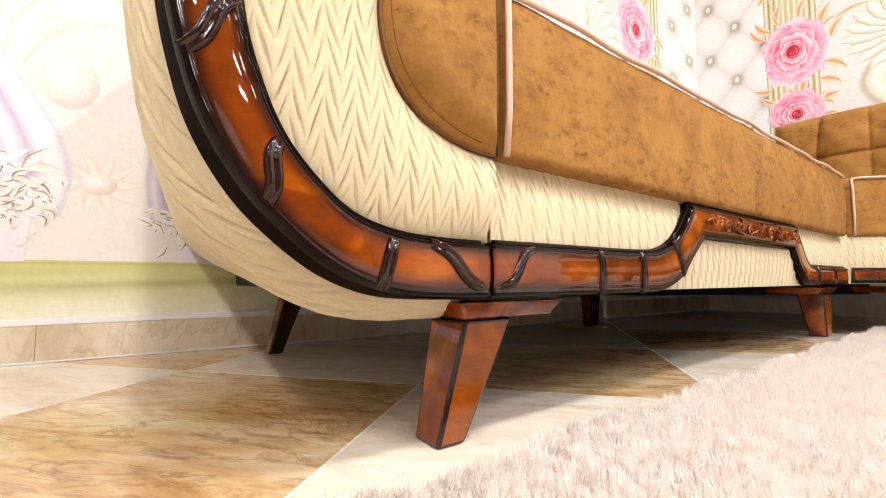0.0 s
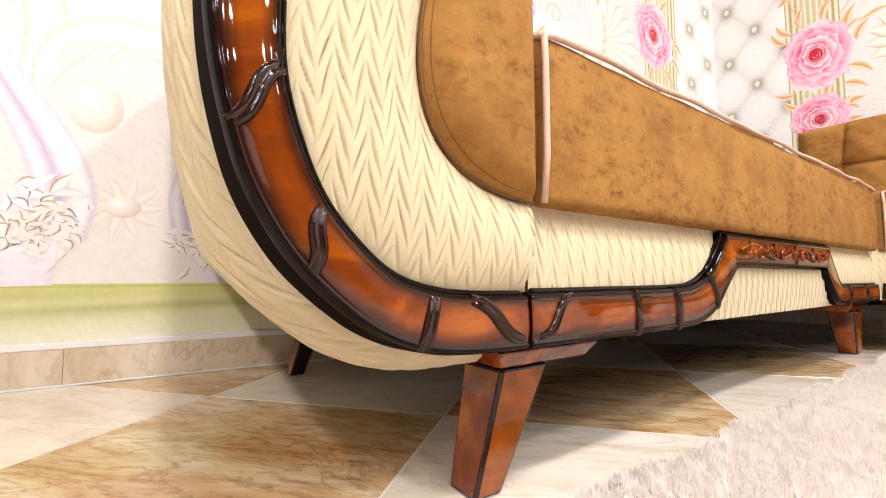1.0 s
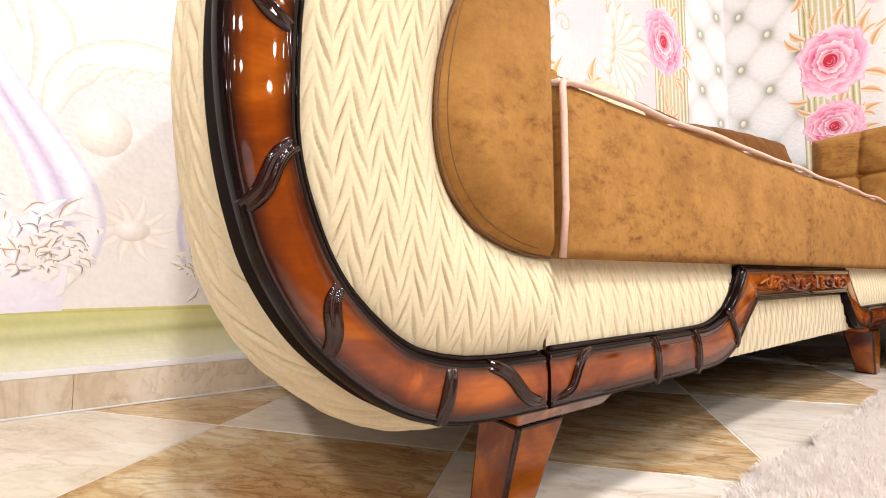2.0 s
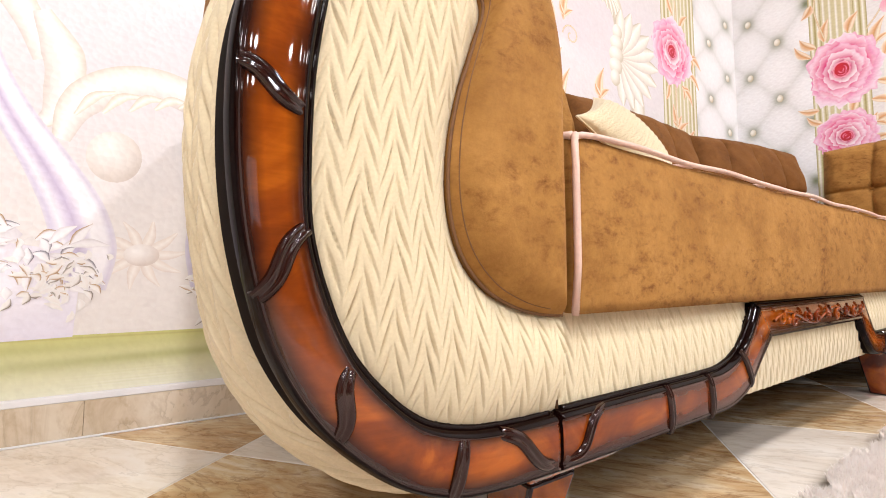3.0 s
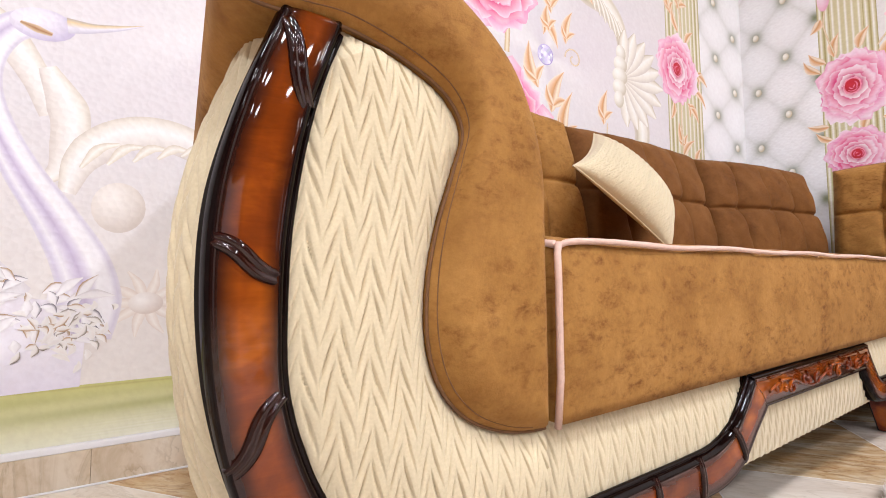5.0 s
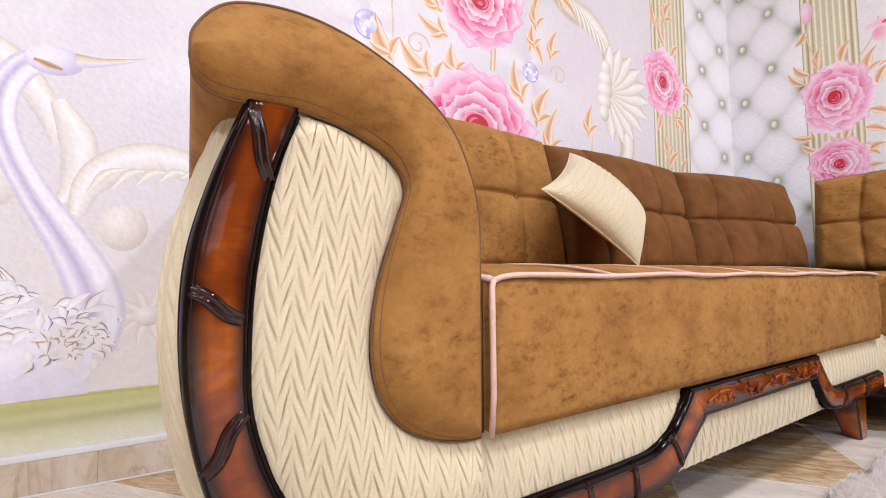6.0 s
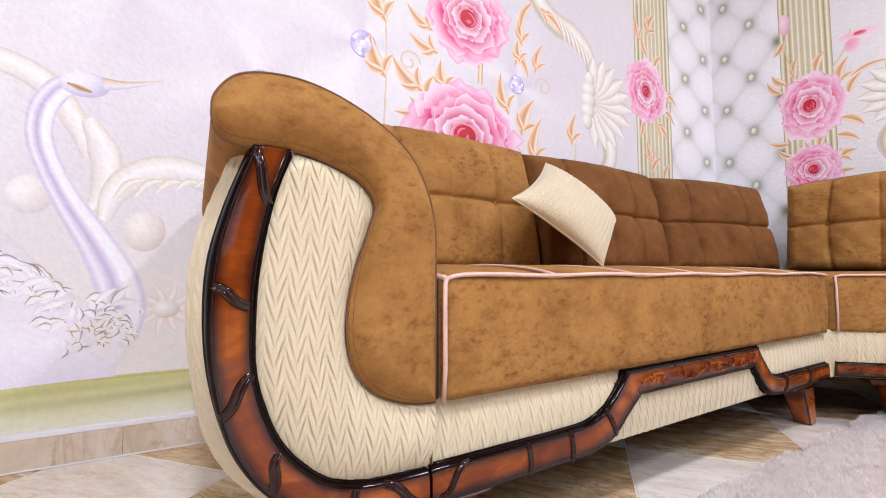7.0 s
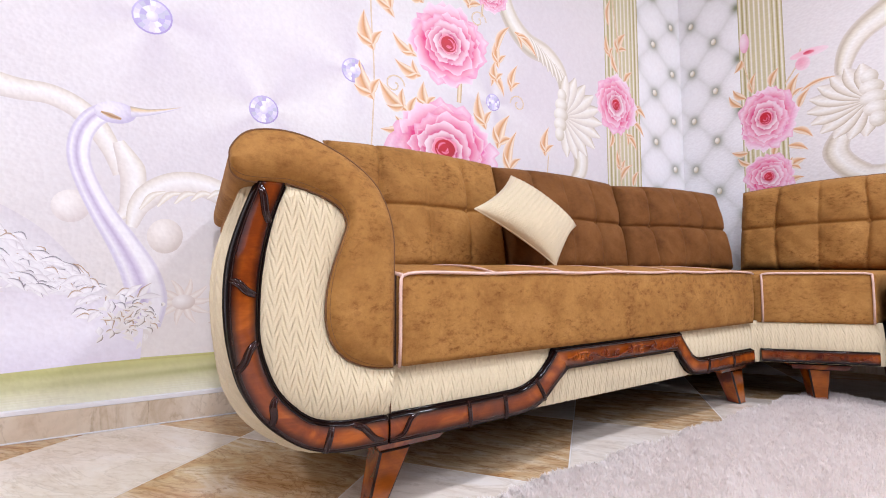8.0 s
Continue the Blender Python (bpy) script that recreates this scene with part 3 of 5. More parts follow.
def long_sofa():
    s = thing("sofa", SOFA, "brown suede and cream pleated sofa with glossy carved wood trim", "sofa")
    # dark carcass, seen only from below
    bm = bmesh.new()
    box(bm, (-0.10, 0.02, 0.150), (1.315, 0.80, 0.275), 0.004, 1)
    part("body", bm, LINING, s, "black lining under the sofa")
    # arm: pleated front between the wood and the pad
    n, m = 860, 190
    o, i, e = spline(OUTER, 200), spline(INNER, 200), spline(PAD_EDGE, n)
    i2 = spline(INNER, n)
    t = np.linspace(0, 1, m)[None, :, None]
    uz = i2[:, None] * (1 - t) + e[:, None] * t
    w = np.linspace(0, 1, m)
    dome = 0.016 * np.sin(np.pi * w) ** 0.6 * np.minimum(1, np.linalg.norm(e - i2, axis=1) / 0.05)[:, None]
    border = np.minimum(w, 1 - w)[None] * np.linalg.norm(e - i2, axis=1)[:, None]
    h = pleats(uz[..., 0], -uz[..., 1], 0.0044) * (0.25 + 0.75 * sm(0, 0.012, border))
    P = np.stack([uz[..., 0], 0.006 - dome - h, uz[..., 1]], -1)
    sheet("arm_front", P, CREAM, s, "cream fabric pressed into pointed pleats", flip=True)
    # arm side wraps round behind the wood
    na = 460
    vs = np.concatenate([np.linspace(0.036, 0.30, 330), np.linspace(0.304, 0.80, 60)])
    oo = spline(OUTER, na)
    tan = np.gradient(oo, axis=0)
    tan /= np.linalg.norm(tan, axis=1)[:, None]
    nrm = np.stack([tan[:, 1], -tan[:, 0]], 1)
    grow = 0.015 + 0.002 * sm(0.60, 0.46, oo[:, 1]) + 0.007 * sm(0.36, 0.22, oo[:, 1])
    arc = np.linspace(0, 0.72, na)[:, None]
    # the columns of pleats run along the arm and fan out to the back under the curve
    fan = sm(0.30, 0.60, arc)
    across = vs[None] * (1 - 0.25 * fan) + 0.10 * fan * arc
    folds = pleats(across, -arc, 0.0095, 0.032, 1.3, 0.021) + 0.0020 * np.abs(np.sin(2 * np.pi * across / 0.021))
    folds = folds * (1 - 0.6 * fan * sm(0.14, 0.26, vs)[None]) * (0.25 + 0.75 * sm(0.72, 0.64, arc))
    d = grow[:, None] * np.sin(np.pi / 2 * np.clip((vs - 0.036) / 0.055, 0, 1))[None] - 0.085 * np.clip(vs - 0.06, 0, 1)[None] + (0.003 + folds) * sm(0.036, 0.042, vs)[None] - 0.001
    P = np.stack([oo[:, None, 0] - nrm[:, None, 0] * -d, np.broadcast_to(vs, d.shape), oo[:, None, 1] + nrm[:, None, 1] * d], -1)
    sheet("arm_side", P, CREAM, s, "cream pleated fabric wrapped round the arm", flip=True)
    # padded arm
    low = spline([(-0.2875, 0.632), (-0.283, 0.613), (-0.266, 0.603), (-0.234, 0.602)] + PAD_EDGE, 150)
    top = spline([(-0.2875, 0.632), (-0.2845, 0.656), (-0.260, 0.683), (-0.210, 0.692), (-0.155, 0.683), (-0.096, 0.657), (-0.050, 0.621), (-0.024, 0.576), (-0.011, 0.524), (-0.010, 0.46), (-0.010, 0.38), (-0.011, 0.31), (-0.012, 0.284)], 150)
    k = 40
    w = np.linspace(0, 1, k)
    gap = np.linalg.norm(low - top, axis=1)
    uz = low[:, None] * (1 - w)[None, :, None] + top[:, None] * w[None, :, None]
    edge = np.minimum(w, 1 - w)[None] * gap[:, None]
    ends = np.minimum(np.arange(150), np.arange(150)[::-1]) / 149 * 0.62
    edge = np.minimum(edge, ends[:, None] + 0.0)
    puff = 0.024 * (1 - np.clip(1 - edge / 0.045, 0, 1) ** 2.6)
    P = np.stack([uz[..., 0], -puff, uz[..., 1]], -1)
    sheet("armrest", P, SUEDE, s, "brown suede padded scroll arm", flip=True)
    ok = gap > 0.035
    q = low[ok] + (top - low)[ok] / gap[ok][:, None] * 0.007
    tube("stitching", np.stack([q[:, 0], np.full(len(q), -0.0083), q[:, 1]], 1), 0.0006, SEAM, s, sides=5)
    ring = np.vstack([low, top[::-1][1:-1]])
    P = np.stack([np.stack([ring[:, 0], np.full(len(ring), v), ring[:, 1]], 1) for v in (0.0, 0.01, 0.1, 0.4, 0.78)])
    sheet("arm_wrap", P, SUEDE, s, "brown suede wrapped over the arm", loop_m=True)
    tube("seam", np.stack([ring[:, 0], np.full(len(ring), -0.001), ring[:, 1]], 1), 0.0016, SEAM, s, sides=6, closed=True)
    bm = bmesh.new()
    box(bm, (-0.268, 0.07, 0.560), (-0.240, 0.775, 0.645), 0.012, 3)
    part("arm_flap", bm, SUEDE, s, "", True)
    # wood round the arm and along the front
    t1 = moulding("arm_trim", o, i, s, "glossy red-brown curved wood moulding with near-black edges", deep=0.036, flare=0.002)
    for a, b, bend in (((-0.243, 0.598), (-0.2285, 0.537), 0.03), ((-0.284, 0.447), (-0.2445, 0.4225), 0.06), ((-0.271, 0.306), (-0.2415, 0.350), -0.06), ((-0.220, 0.216), (-0.2125, 0.261), -0.07), ((-0.134, 0.157), (-0.123, 0.199), 0.0), ((-0.088, 0.195), (-0.028, 0.158), 0.07)):
        rib(t1, a, b, bend * 0.75, r=0.0058)
    pairs = [((-0.018, 0.200), (-0.018, 0.147)), ((0.10, 0.2005), (0.10, 0.1465)), ((0.23, 0.201), (0.24, 0.147)), ((0.290, 0.205), (0.305, 0.1495)), ((0.335, 0.222), (0.355, 0.166)), ((0.368, 0.250), (0.395, 0.198)), ((0.388, 0.274), (0.427, 0.222)), ((0.393, 0.2795), (0.434, 0.2285)), ((0.410, 0.2805), (0.445, 0.2285)), ((0.65, 0.281), (0.65, 0.2285)), ((0.870, 0.2815), (0.851, 0.2285)), ((0.888, 0.2805), (0.860, 0.2275)), ((0.893, 0.275), (0.868, 0.221)), ((0.920, 0.243), (0.899, 0.187)), ((0.955, 0.209), (0.935, 0.160)), ((0.990, 0.1975), (0.975, 0.150)), ((1.06, 0.196), (1.06, 0.148)), ((1.305, 0.196), (1.305, 0.148))]
    lo, hi = stretch_pairs(pairs, 420)
    t2 = moulding("front_trim", lo, hi, s, "glossy red-brown wood moulding stepping up over the seat base")
    for a, b, bend in (((0.042, 0.195), (-0.010, 0.158), -0.07), ((0.152, 0.200), (0.156, 0.147), 0.0), ((0.243, 0.201), (0.247, 0.147), 0.0), ((0.330, 0.221), (0.360, 0.170), 0.0), ((1.03, 0.196), (1.02, 0.149), 0), ((1.17, 0.196), (1.17, 0.149), 0)):
        rib(t2, a, b, bend * 1.2, r=0.0046)
    carved(t2, 0.425, 0.868, 0.2545, 0.036, -0.010)
    # dark bead along the upper edge of the wood
    top = lo if lo[200, 1] > hi[200, 1] else hi
    top = top[(top[:, 0] > -0.012) & (top[:, 0] < 1.30)]
    tube("bead", np.stack([top[:, 0], np.full(len(top), 0.0035), top[:, 1]], 1), 0.0034, MATT, t2, sides=8)
    tube("bead", np.stack([i[2:-2, 0], np.full(len(i) - 4, 0.0035), i[2:-2, 1]], 1), 0.0030, MATT, t1, sides=8)
    # pleated front of the base
    pleated_panel("base_front", s, -0.02, 1.312, 0.150, 0.292, 0.0195, 1900, 80, 0.009)
    # joint between arm and base
    tube("seam", [(-0.014, 0.006, 0.195), (-0.0145, 0.003, 0.24), (-0.0135, 0.006, 0.286)], 0.0016, SEAM, s)
    seams = (0.225, 0.435, 0.66, 0.90, 1.15)
    c = seat_pad("seat_cushion", s, -0.004, 1.318, 0.53, 0.284, 0.455, 0.022, "brown suede boxed seat cushion with pale pink piping", seams=seams)
    tube("piping", np.array([(-0.002, -0.008, 0.284), (-0.002, -0.0125, 0.33), (-0.002, -0.0125, 0.42), (0.0, -0.010, 0.445), (0.006, -0.006, 0.4535)]), 0.0034, PIPING, c, "pale pink piping")
    # dark strip put into the arm gap to stand for its shade
    bm = bmesh.new()
    box(bm, (-0.0115, 0.001, 0.286), (-0.0035, 0.04, 0.452), 0.002, 1)
    part("gap_shade_strip", bm, GAP_SHADE, c, "dark brown recessed strip with the shade of the gap in its colour")
    edge = np.linspace(0.003, 1.312, 90)
    tube("piping", np.stack([edge, -0.006 + 0.0012 * np.sin(edge * 37), 0.4565 + 0.0013 * np.sin(edge * 23) - 0.006 * np.exp(-(edge - 0.003) / 0.012) - 0.006 * np.exp((edge - 1.312) / 0.015)], 1), 0.0033, PIPING, c, "pale pink piping")
    tube("piping", [(0.003, -0.004, 0.453), (0.0, 0.02, 0.456), (-0.002, 0.09, 0.468), (-0.003, 0.22, 0.474)], 0.004, PIPING, c, "pale pink piping")
    for q in seams:
        vv = np.linspace(-0.004, 0.45, 20)
        tt = np.clip((vv - 0.008) / 0.518, 0, 1)
        tube("piping", np.stack([q + 0.0 * vv, vv, 0.4555 + 0.022 * np.sin(np.pi * np.minimum(tt * 1.15, 1)) ** 0.6 - 0.001], 1), 0.003, PIPING, c, "pale pink piping", sides=6)
    # cream strip of back frame behind the cushions
    bm = bmesh.new()
    box(bm, (0.0, 0.64, 0.28), (1.32, 0.79, 0.80), 0.03, 3)
    part("back_frame", bm, CREAM, s)
    tufted_back("back_cushion", s, 0.625, 0.405, "brown suede tufted back cushion", 4, pose(0.0, 0.415, 0.462))
    tufted_back("back_cushion", s, 0.655, 0.402, "brushed brown suede tufted back cushion, darkened with shade in its colour", 4, pose(0.632, 0.425, 0.462, 0, 0.0, -1), SHADED_SUEDE)
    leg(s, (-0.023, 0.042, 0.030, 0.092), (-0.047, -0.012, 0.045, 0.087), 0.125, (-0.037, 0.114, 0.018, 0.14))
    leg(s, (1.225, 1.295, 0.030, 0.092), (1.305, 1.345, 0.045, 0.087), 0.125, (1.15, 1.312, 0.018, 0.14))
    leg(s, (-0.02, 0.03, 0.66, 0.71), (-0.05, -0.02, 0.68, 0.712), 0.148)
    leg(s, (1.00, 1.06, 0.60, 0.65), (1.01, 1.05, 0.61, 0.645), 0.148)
    return s


CORNER_M = SOFA @ pose(1.331, 0.0, 0, 0, 0, -45)


def corner_sofa():
    s = thing("corner_sofa", CORNER_M, "brown suede corner seat with cream pleated base and carved trim", "sofa")
    W = 0.352
    bm = bmesh.new()
    hexa(bm, [(0.0, 0.012, 0.150), (W, 0.012, 0.150), (0.98, 0.62, 0.150), (-0.45, 0.50, 0.150)][::1], [(0.0, 0.012, 0.275), (W, 0.012, 0.275), (0.98, 0.62, 0.275), (-0.45, 0.50, 0.275)])
    part("body", bm, LINING, s)
    # added block out of view: stops ceiling light leaking under the seats
    inv = CORNER_M.inverted()
    plan = [inv @ p for p in (SOFA @ Vector((1.325, 0.62, 0)), SOFA @ Vector((1.325, 0.79, 0)), CORNER + Vector((-0.05, -0.04, 0)), CORNER + WALL_DIR * 0.62 + WALL_NRM * 0.03)]
    bm = bmesh.new()
    hexa(bm, [(p.x, p.y, 0.10) for p in plan], [(p.x, p.y, 0.45) for p in plan])
    bmesh.ops.recalc_face_normals(bm, faces=bm.faces)
    part("back_frame", bm, LINING, s, "unseen black block that stops light behind the corner seat")
    pleated_panel("base_front", s, -0.008, W + 0.008, 0.151, 0.290, 0.014, 260, 110, 0.008, shift=0.01)
    pleated_panel("corner_post", s, -0.03, 0.004, 0.151, 0.290, 0.004, 24, 60, 0.004, shift=0.004)
    lo = resample([(0.012, 0.153), (W - 0.012, 0.153)], 40)
    hi = resample([(0.012, 0.197), (W - 0.012, 0.197)], 40)
    t = moulding("front_trim", lo, hi, s, "carved dark red-brown wood panel")
    carved(t, 0.03, W - 0.03, 0.175, 0.032, -0.010)
    bm = bmesh.new()
    z0, z1 = 0.284, 0.452
    hexa(bm, [(0.012, -0.002, z0), (W - 0.012, -0.002, z0), (0.80, 0.50, z0), (-0.42, 0.42, z0)], [(0.012, -0.002, z1), (W - 0.012, -0.002, z1), (0.80, 0.50, z1 + 0.012), (-0.42, 0.42, z1 + 0.012)])
    bmesh.ops.bevel(bm, geom=bm.edges[:], offset=0.012, segments=3, profile=0.5, affect="EDGES")
    c = part("seat_cushion", bm, SUEDE, s, "brown suede boxed seat cushion with pale pink piping", True)
    e = np.linspace(0.022, W - 0.022, 30)
    tube("piping", np.stack([e, -0.004 + 0 * e, 0.4515 - 0.004 * np.exp(-(e - 0.022) / 0.01) - 0.004 * np.exp((e - W + 0.022) / 0.01)], 1), 0.0033, PIPING, c, "pale pink piping")
    for q in (0.021, W - 0.021):
        tube("piping", [(q, -0.004, 0.286), (q, -0.0065, 0.35), (q, -0.0065, 0.42), (q, -0.004, 0.449)], 0.0033, PIPING, c, "pale pink piping")
    # recessed strip, its brown darkened for the shade between the seats
    bm = bmesh.new()
    box(bm, (-0.03, 0.03, 0.286), (0.012, 0.06, 0.448), 0.004, 2)
    part("gap_shade_strip", bm, GAP_SHADE, c, "dark brown recessed strip with the shade of the gap in its colour")
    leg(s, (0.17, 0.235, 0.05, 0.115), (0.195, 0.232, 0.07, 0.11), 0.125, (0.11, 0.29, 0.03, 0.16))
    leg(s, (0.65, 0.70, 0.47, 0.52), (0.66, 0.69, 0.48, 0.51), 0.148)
    tufted_back("back_cushion", s, 0.64, 0.392, "brushed brown suede tufted back cushion, darkened with shade in its colour", 4, Matrix.Translation((-0.328, 0.249, 0.462)) @ Matrix.Rotation(radians(35), 4, "Z"), SHADED_SUEDE)
    return s


SIDE_M = SOFA @ pose(1.331 + 0.249, -0.249, 0, 0, 0, -90)


def side_sofa():
    """The run along the east wall; local x goes away from the corner."""
    s = thing("side_sofa", SIDE_M, "brown suede sofa section along the adjoining wall", "sofa")
    L = 0.95
    bm = bmesh.new()
    box(bm, (0.02, 0.012, 0.150), (L, 0.60, 0.275), 0.004, 1)
    part("body", bm, LINING, s)
    pleated_panel("base_front", s, 0.012, L, 0.151, 0.290, 0.014, 300, 60, 0.008)
    lo, hi = resample([(0.03, 0.150), (L, 0.150)], 30), resample([(0.03, 0.197), (L, 0.197)], 30)
    moulding("front_trim", lo, hi, s, "dark red-brown wood moulding")
    c = seat_pad("seat_cushion", s, 0.016, L, 0.44, 0.284, 0.452, 0.018, "brown suede boxed seat cushion")
    tufted_back("back_cushion", s, 0.60, 0.395, "brown suede tufted back cushion", 4, Matrix.Translation((-0.575, 0.33, 0.462)) @ Matrix.Rotation(radians(8), 4, "Z"))
    tufted_back("back_cushion", s, 0.60, 0.395, "brown suede tufted back cushion", 4, Matrix.Translation((0.03, 0.42, 0.462)) @ Matrix.Rotation(radians(2), 4, "Z"))
    leg(s, (L - 0.1, L - 0.04, 0.03, 0.09), (L - 0.06, L - 0.02, 0.045, 0.085), 0.125, (L - 0.15, L, 0.018, 0.14))
    leg(s, (L - 0.1, L - 0.05, 0.5, 0.55), (L - 0.09, L - 0.06, 0.5, 0.54), 0.148)
    return s


long_sofa()
corner_sofa()
side_sofa()


def throw_pillow():
    ctr = np.array([0.652, 0.355, 0.640])
    e1, e2 = np.array([0.300, -0.02, -0.165]), np.array([-0.27, -0.16, -0.16])
    nrm = np.cross(e2, e1)
    nrm /= np.linalg.norm(nrm)
    if nrm[1] > 0:
        nrm = -nrm
    s = thing("throw_pillow", SOFA @ pose(*ctr), "cream pleated square throw pillow leaning on the back cushions", "pillow")
    n = 210
    a, b = np.meshgrid(np.linspace(-1, 1, n), np.linspace(-1, 1, n), indexing="ij")
    pinch = 1 - 0.10 * (1 - b * b) * np.abs(a) ** 3
    pinch2 = 1 - 0.10 * (1 - a * a) * np.abs(b) ** 3
    q = a[..., None] * pinch[..., None] * e1 / 2 + b[..., None] * pinch2[..., None] * e2 / 2
    thick = 0.062 * np.clip((1 - a ** 2) * (1 - b ** 2), 0, 1) ** 0.42
    pl = pleats(a * 0.17 * 1.25, b * 0.17 * 1.25, 0.0066, 0.030) * sm(0, 0.03, thick)
    front = q + nrm * (thick + pl)[..., None]
    rear = q - nrm * (0.3 * thick)[..., None]
    ob = sheet("cover_front", front, CREAM, s, "cream fabric pressed into pleats", flip=True)
    sheet("cover_back", rear, CREAM, s)
    rim = np.concatenate([q[:, 0], q[-1, 1:], q[::-1, -1][1:], q[0, ::-1][1:-1]])
    tube("seam", rim, 0.0022, CREAM, s, sides=6, closed=True)


throw_pillow()

# ---- rug ----
def shag_rug():
    s = thing("shag_rug", SOFA, "thick cream-white shag rug on the tiles before the sofa", "rug")
    U0, U1, V0, V1 = -0.95, 1.66, -1.5, -0.03
    rng = np.random.default_rng(5)
    n, m = 90, 60
    uu, vv = np.meshgrid(np.linspace(U0, U1, n), np.linspace(V0, V1, m), indexing="ij")
    d = np.minimum(np.minimum(uu - U0, U1 - uu), np.minimum(vv - V0, V1 - vv))
    zz = 0.004 + 0.014 * sm(0, 0.03, d)
    sheet("backing", np.stack([uu, vv, zz], -1), RUG, s)
    N = 460000
    near = rng.random(N) < 0.78
    u = np.where(near, rng.uniform(U0 + 0.5, U1, N), rng.uniform(U0, U1, N))
    v = np.where(near, V1 - np.abs(rng.normal(0, 0.26, N)), rng.uniform(V0, V1, N))
    v = np.clip(v + 0.012 * np.sin(u * 23) + 0.006 * np.sin(u * 61), V0, V1)
    tuft = 0.0065
    gx, gy = np.round(u / tuft), np.round(v / tuft)
    hash1 = np.sin(gx * 127.1 + gy * 311.7) * 43758.5453
    hash1 -= np.floor(hash1)
    hash2 = np.sin(gx * 269.5 + gy * 183.3) * 24634.6345
    hash2 -= np.floor(hash2)
    ang = hash1 * 6.283 + rng.normal(0, 0.7, N) + 0.8 * np.sin(u * 7) * np.sin(v * 9)
    ln = 0.0125 * (0.75 + 0.5 * hash2) * rng.uniform(0.75, 1.15, N)
    lean = 0.15 + 1.15 * rng.random(N)
    tilt = np.stack([np.cos(ang) * np.sin(lean), np.sin(ang) * np.sin(lean), np.cos(lean)], 1)
    p0 = np.stack([u, v, np.full(N, 0.012)], 1)
    side = np.stack([-np.sin(ang), np.cos(ang), 0 * ang], 1) * 0.0008
    mid = p0 + np.stack([0 * u, 0 * u, ln * 0.45], 1) + tilt * (ln * 0.18)[:, None]
    tip = mid + tilt * (ln * 0.62)[:, None]
    V = np.stack([p0 - side, p0 + side, mid + side, mid - side, tip], 1).reshape(-1, 3)
    k = np.arange(N)[:, None] * 5
    f4 = (k + np.array([[0, 1, 2, 3]]))
    f3 = (k + np.array([[3, 2, 4]]))
    me = raw_mesh("shag", V, f4.tolist() + f3.tolist(), RUG)
    ob = link("shag", me, s)
    ob["kind"] = "stuff"


RUG, nt, bs = nodes("shag_yarn")
geo = nt.nodes.new("ShaderNodeNewGeometry")
c1 = ramp(nt, geo.outputs["Random Per Island"], [(0.0, (0.88, 0.79, 0.73)), (0.35, (0.95, 0.90, 0.86)), (1.0, (0.96, 0.94, 0.91))])
c2 = ramp(nt, noise_fac(nt, coords(nt), 6, 3), [(0.3, (0.95, 0.93, 0.92)), (0.7, (1, 1, 1))])
nt.links.new(mix(nt, 1.0, c1, c2, "MULTIPLY"), bs.inputs["Base Color"])
bs.inputs["Roughness"].default_value = 0.85
tr = nt.nodes.new("ShaderNodeBsdfTranslucent")
tr.inputs["Color"].default_value = (0.95, 0.90, 0.86, 1)
mx = nt.nodes.new("ShaderNodeMixShader")
mx.inputs[0].default_value = 0.5
nt.links.new(bs.outputs[0], mx.inputs[1])
nt.links.new(tr.outputs[0], mx.inputs[2])
nt.links.new(mx.outputs[0], nt.nodes["Material Output"].inputs["Surface"])
shag_rug()

# ---- mural: flat printed artwork on two walls ----
mural = thing("mural", pose(0, 0, 0), "wall mural print of roses, gold leaves, pearly scrolls and a white bird shape", "mural", kind="structure")


def flush(d):
    """All layers of the print lie within a millimetre or so of the wall."""
    return 0.002 + 0.2 * (d - 0.002)


def on_north(a, b, d=0.002):
    a, b = np.asarray(a, float), np.asarray(b, float)
    return np.stack([a, np.broadcast_to(WALL_Y - flush(d), a.shape), b], -1)


def on_east(a, b, d=0.002):
    a, b, d = np.asarray(a, float), np.asarray(b, float), flush(d)
    return np.stack([CORNER.x + WALL_DIR.x * a + WALL_NRM.x * d, CORNER.y + WALL_DIR.y * a + WALL_NRM.y * d, b], -1)


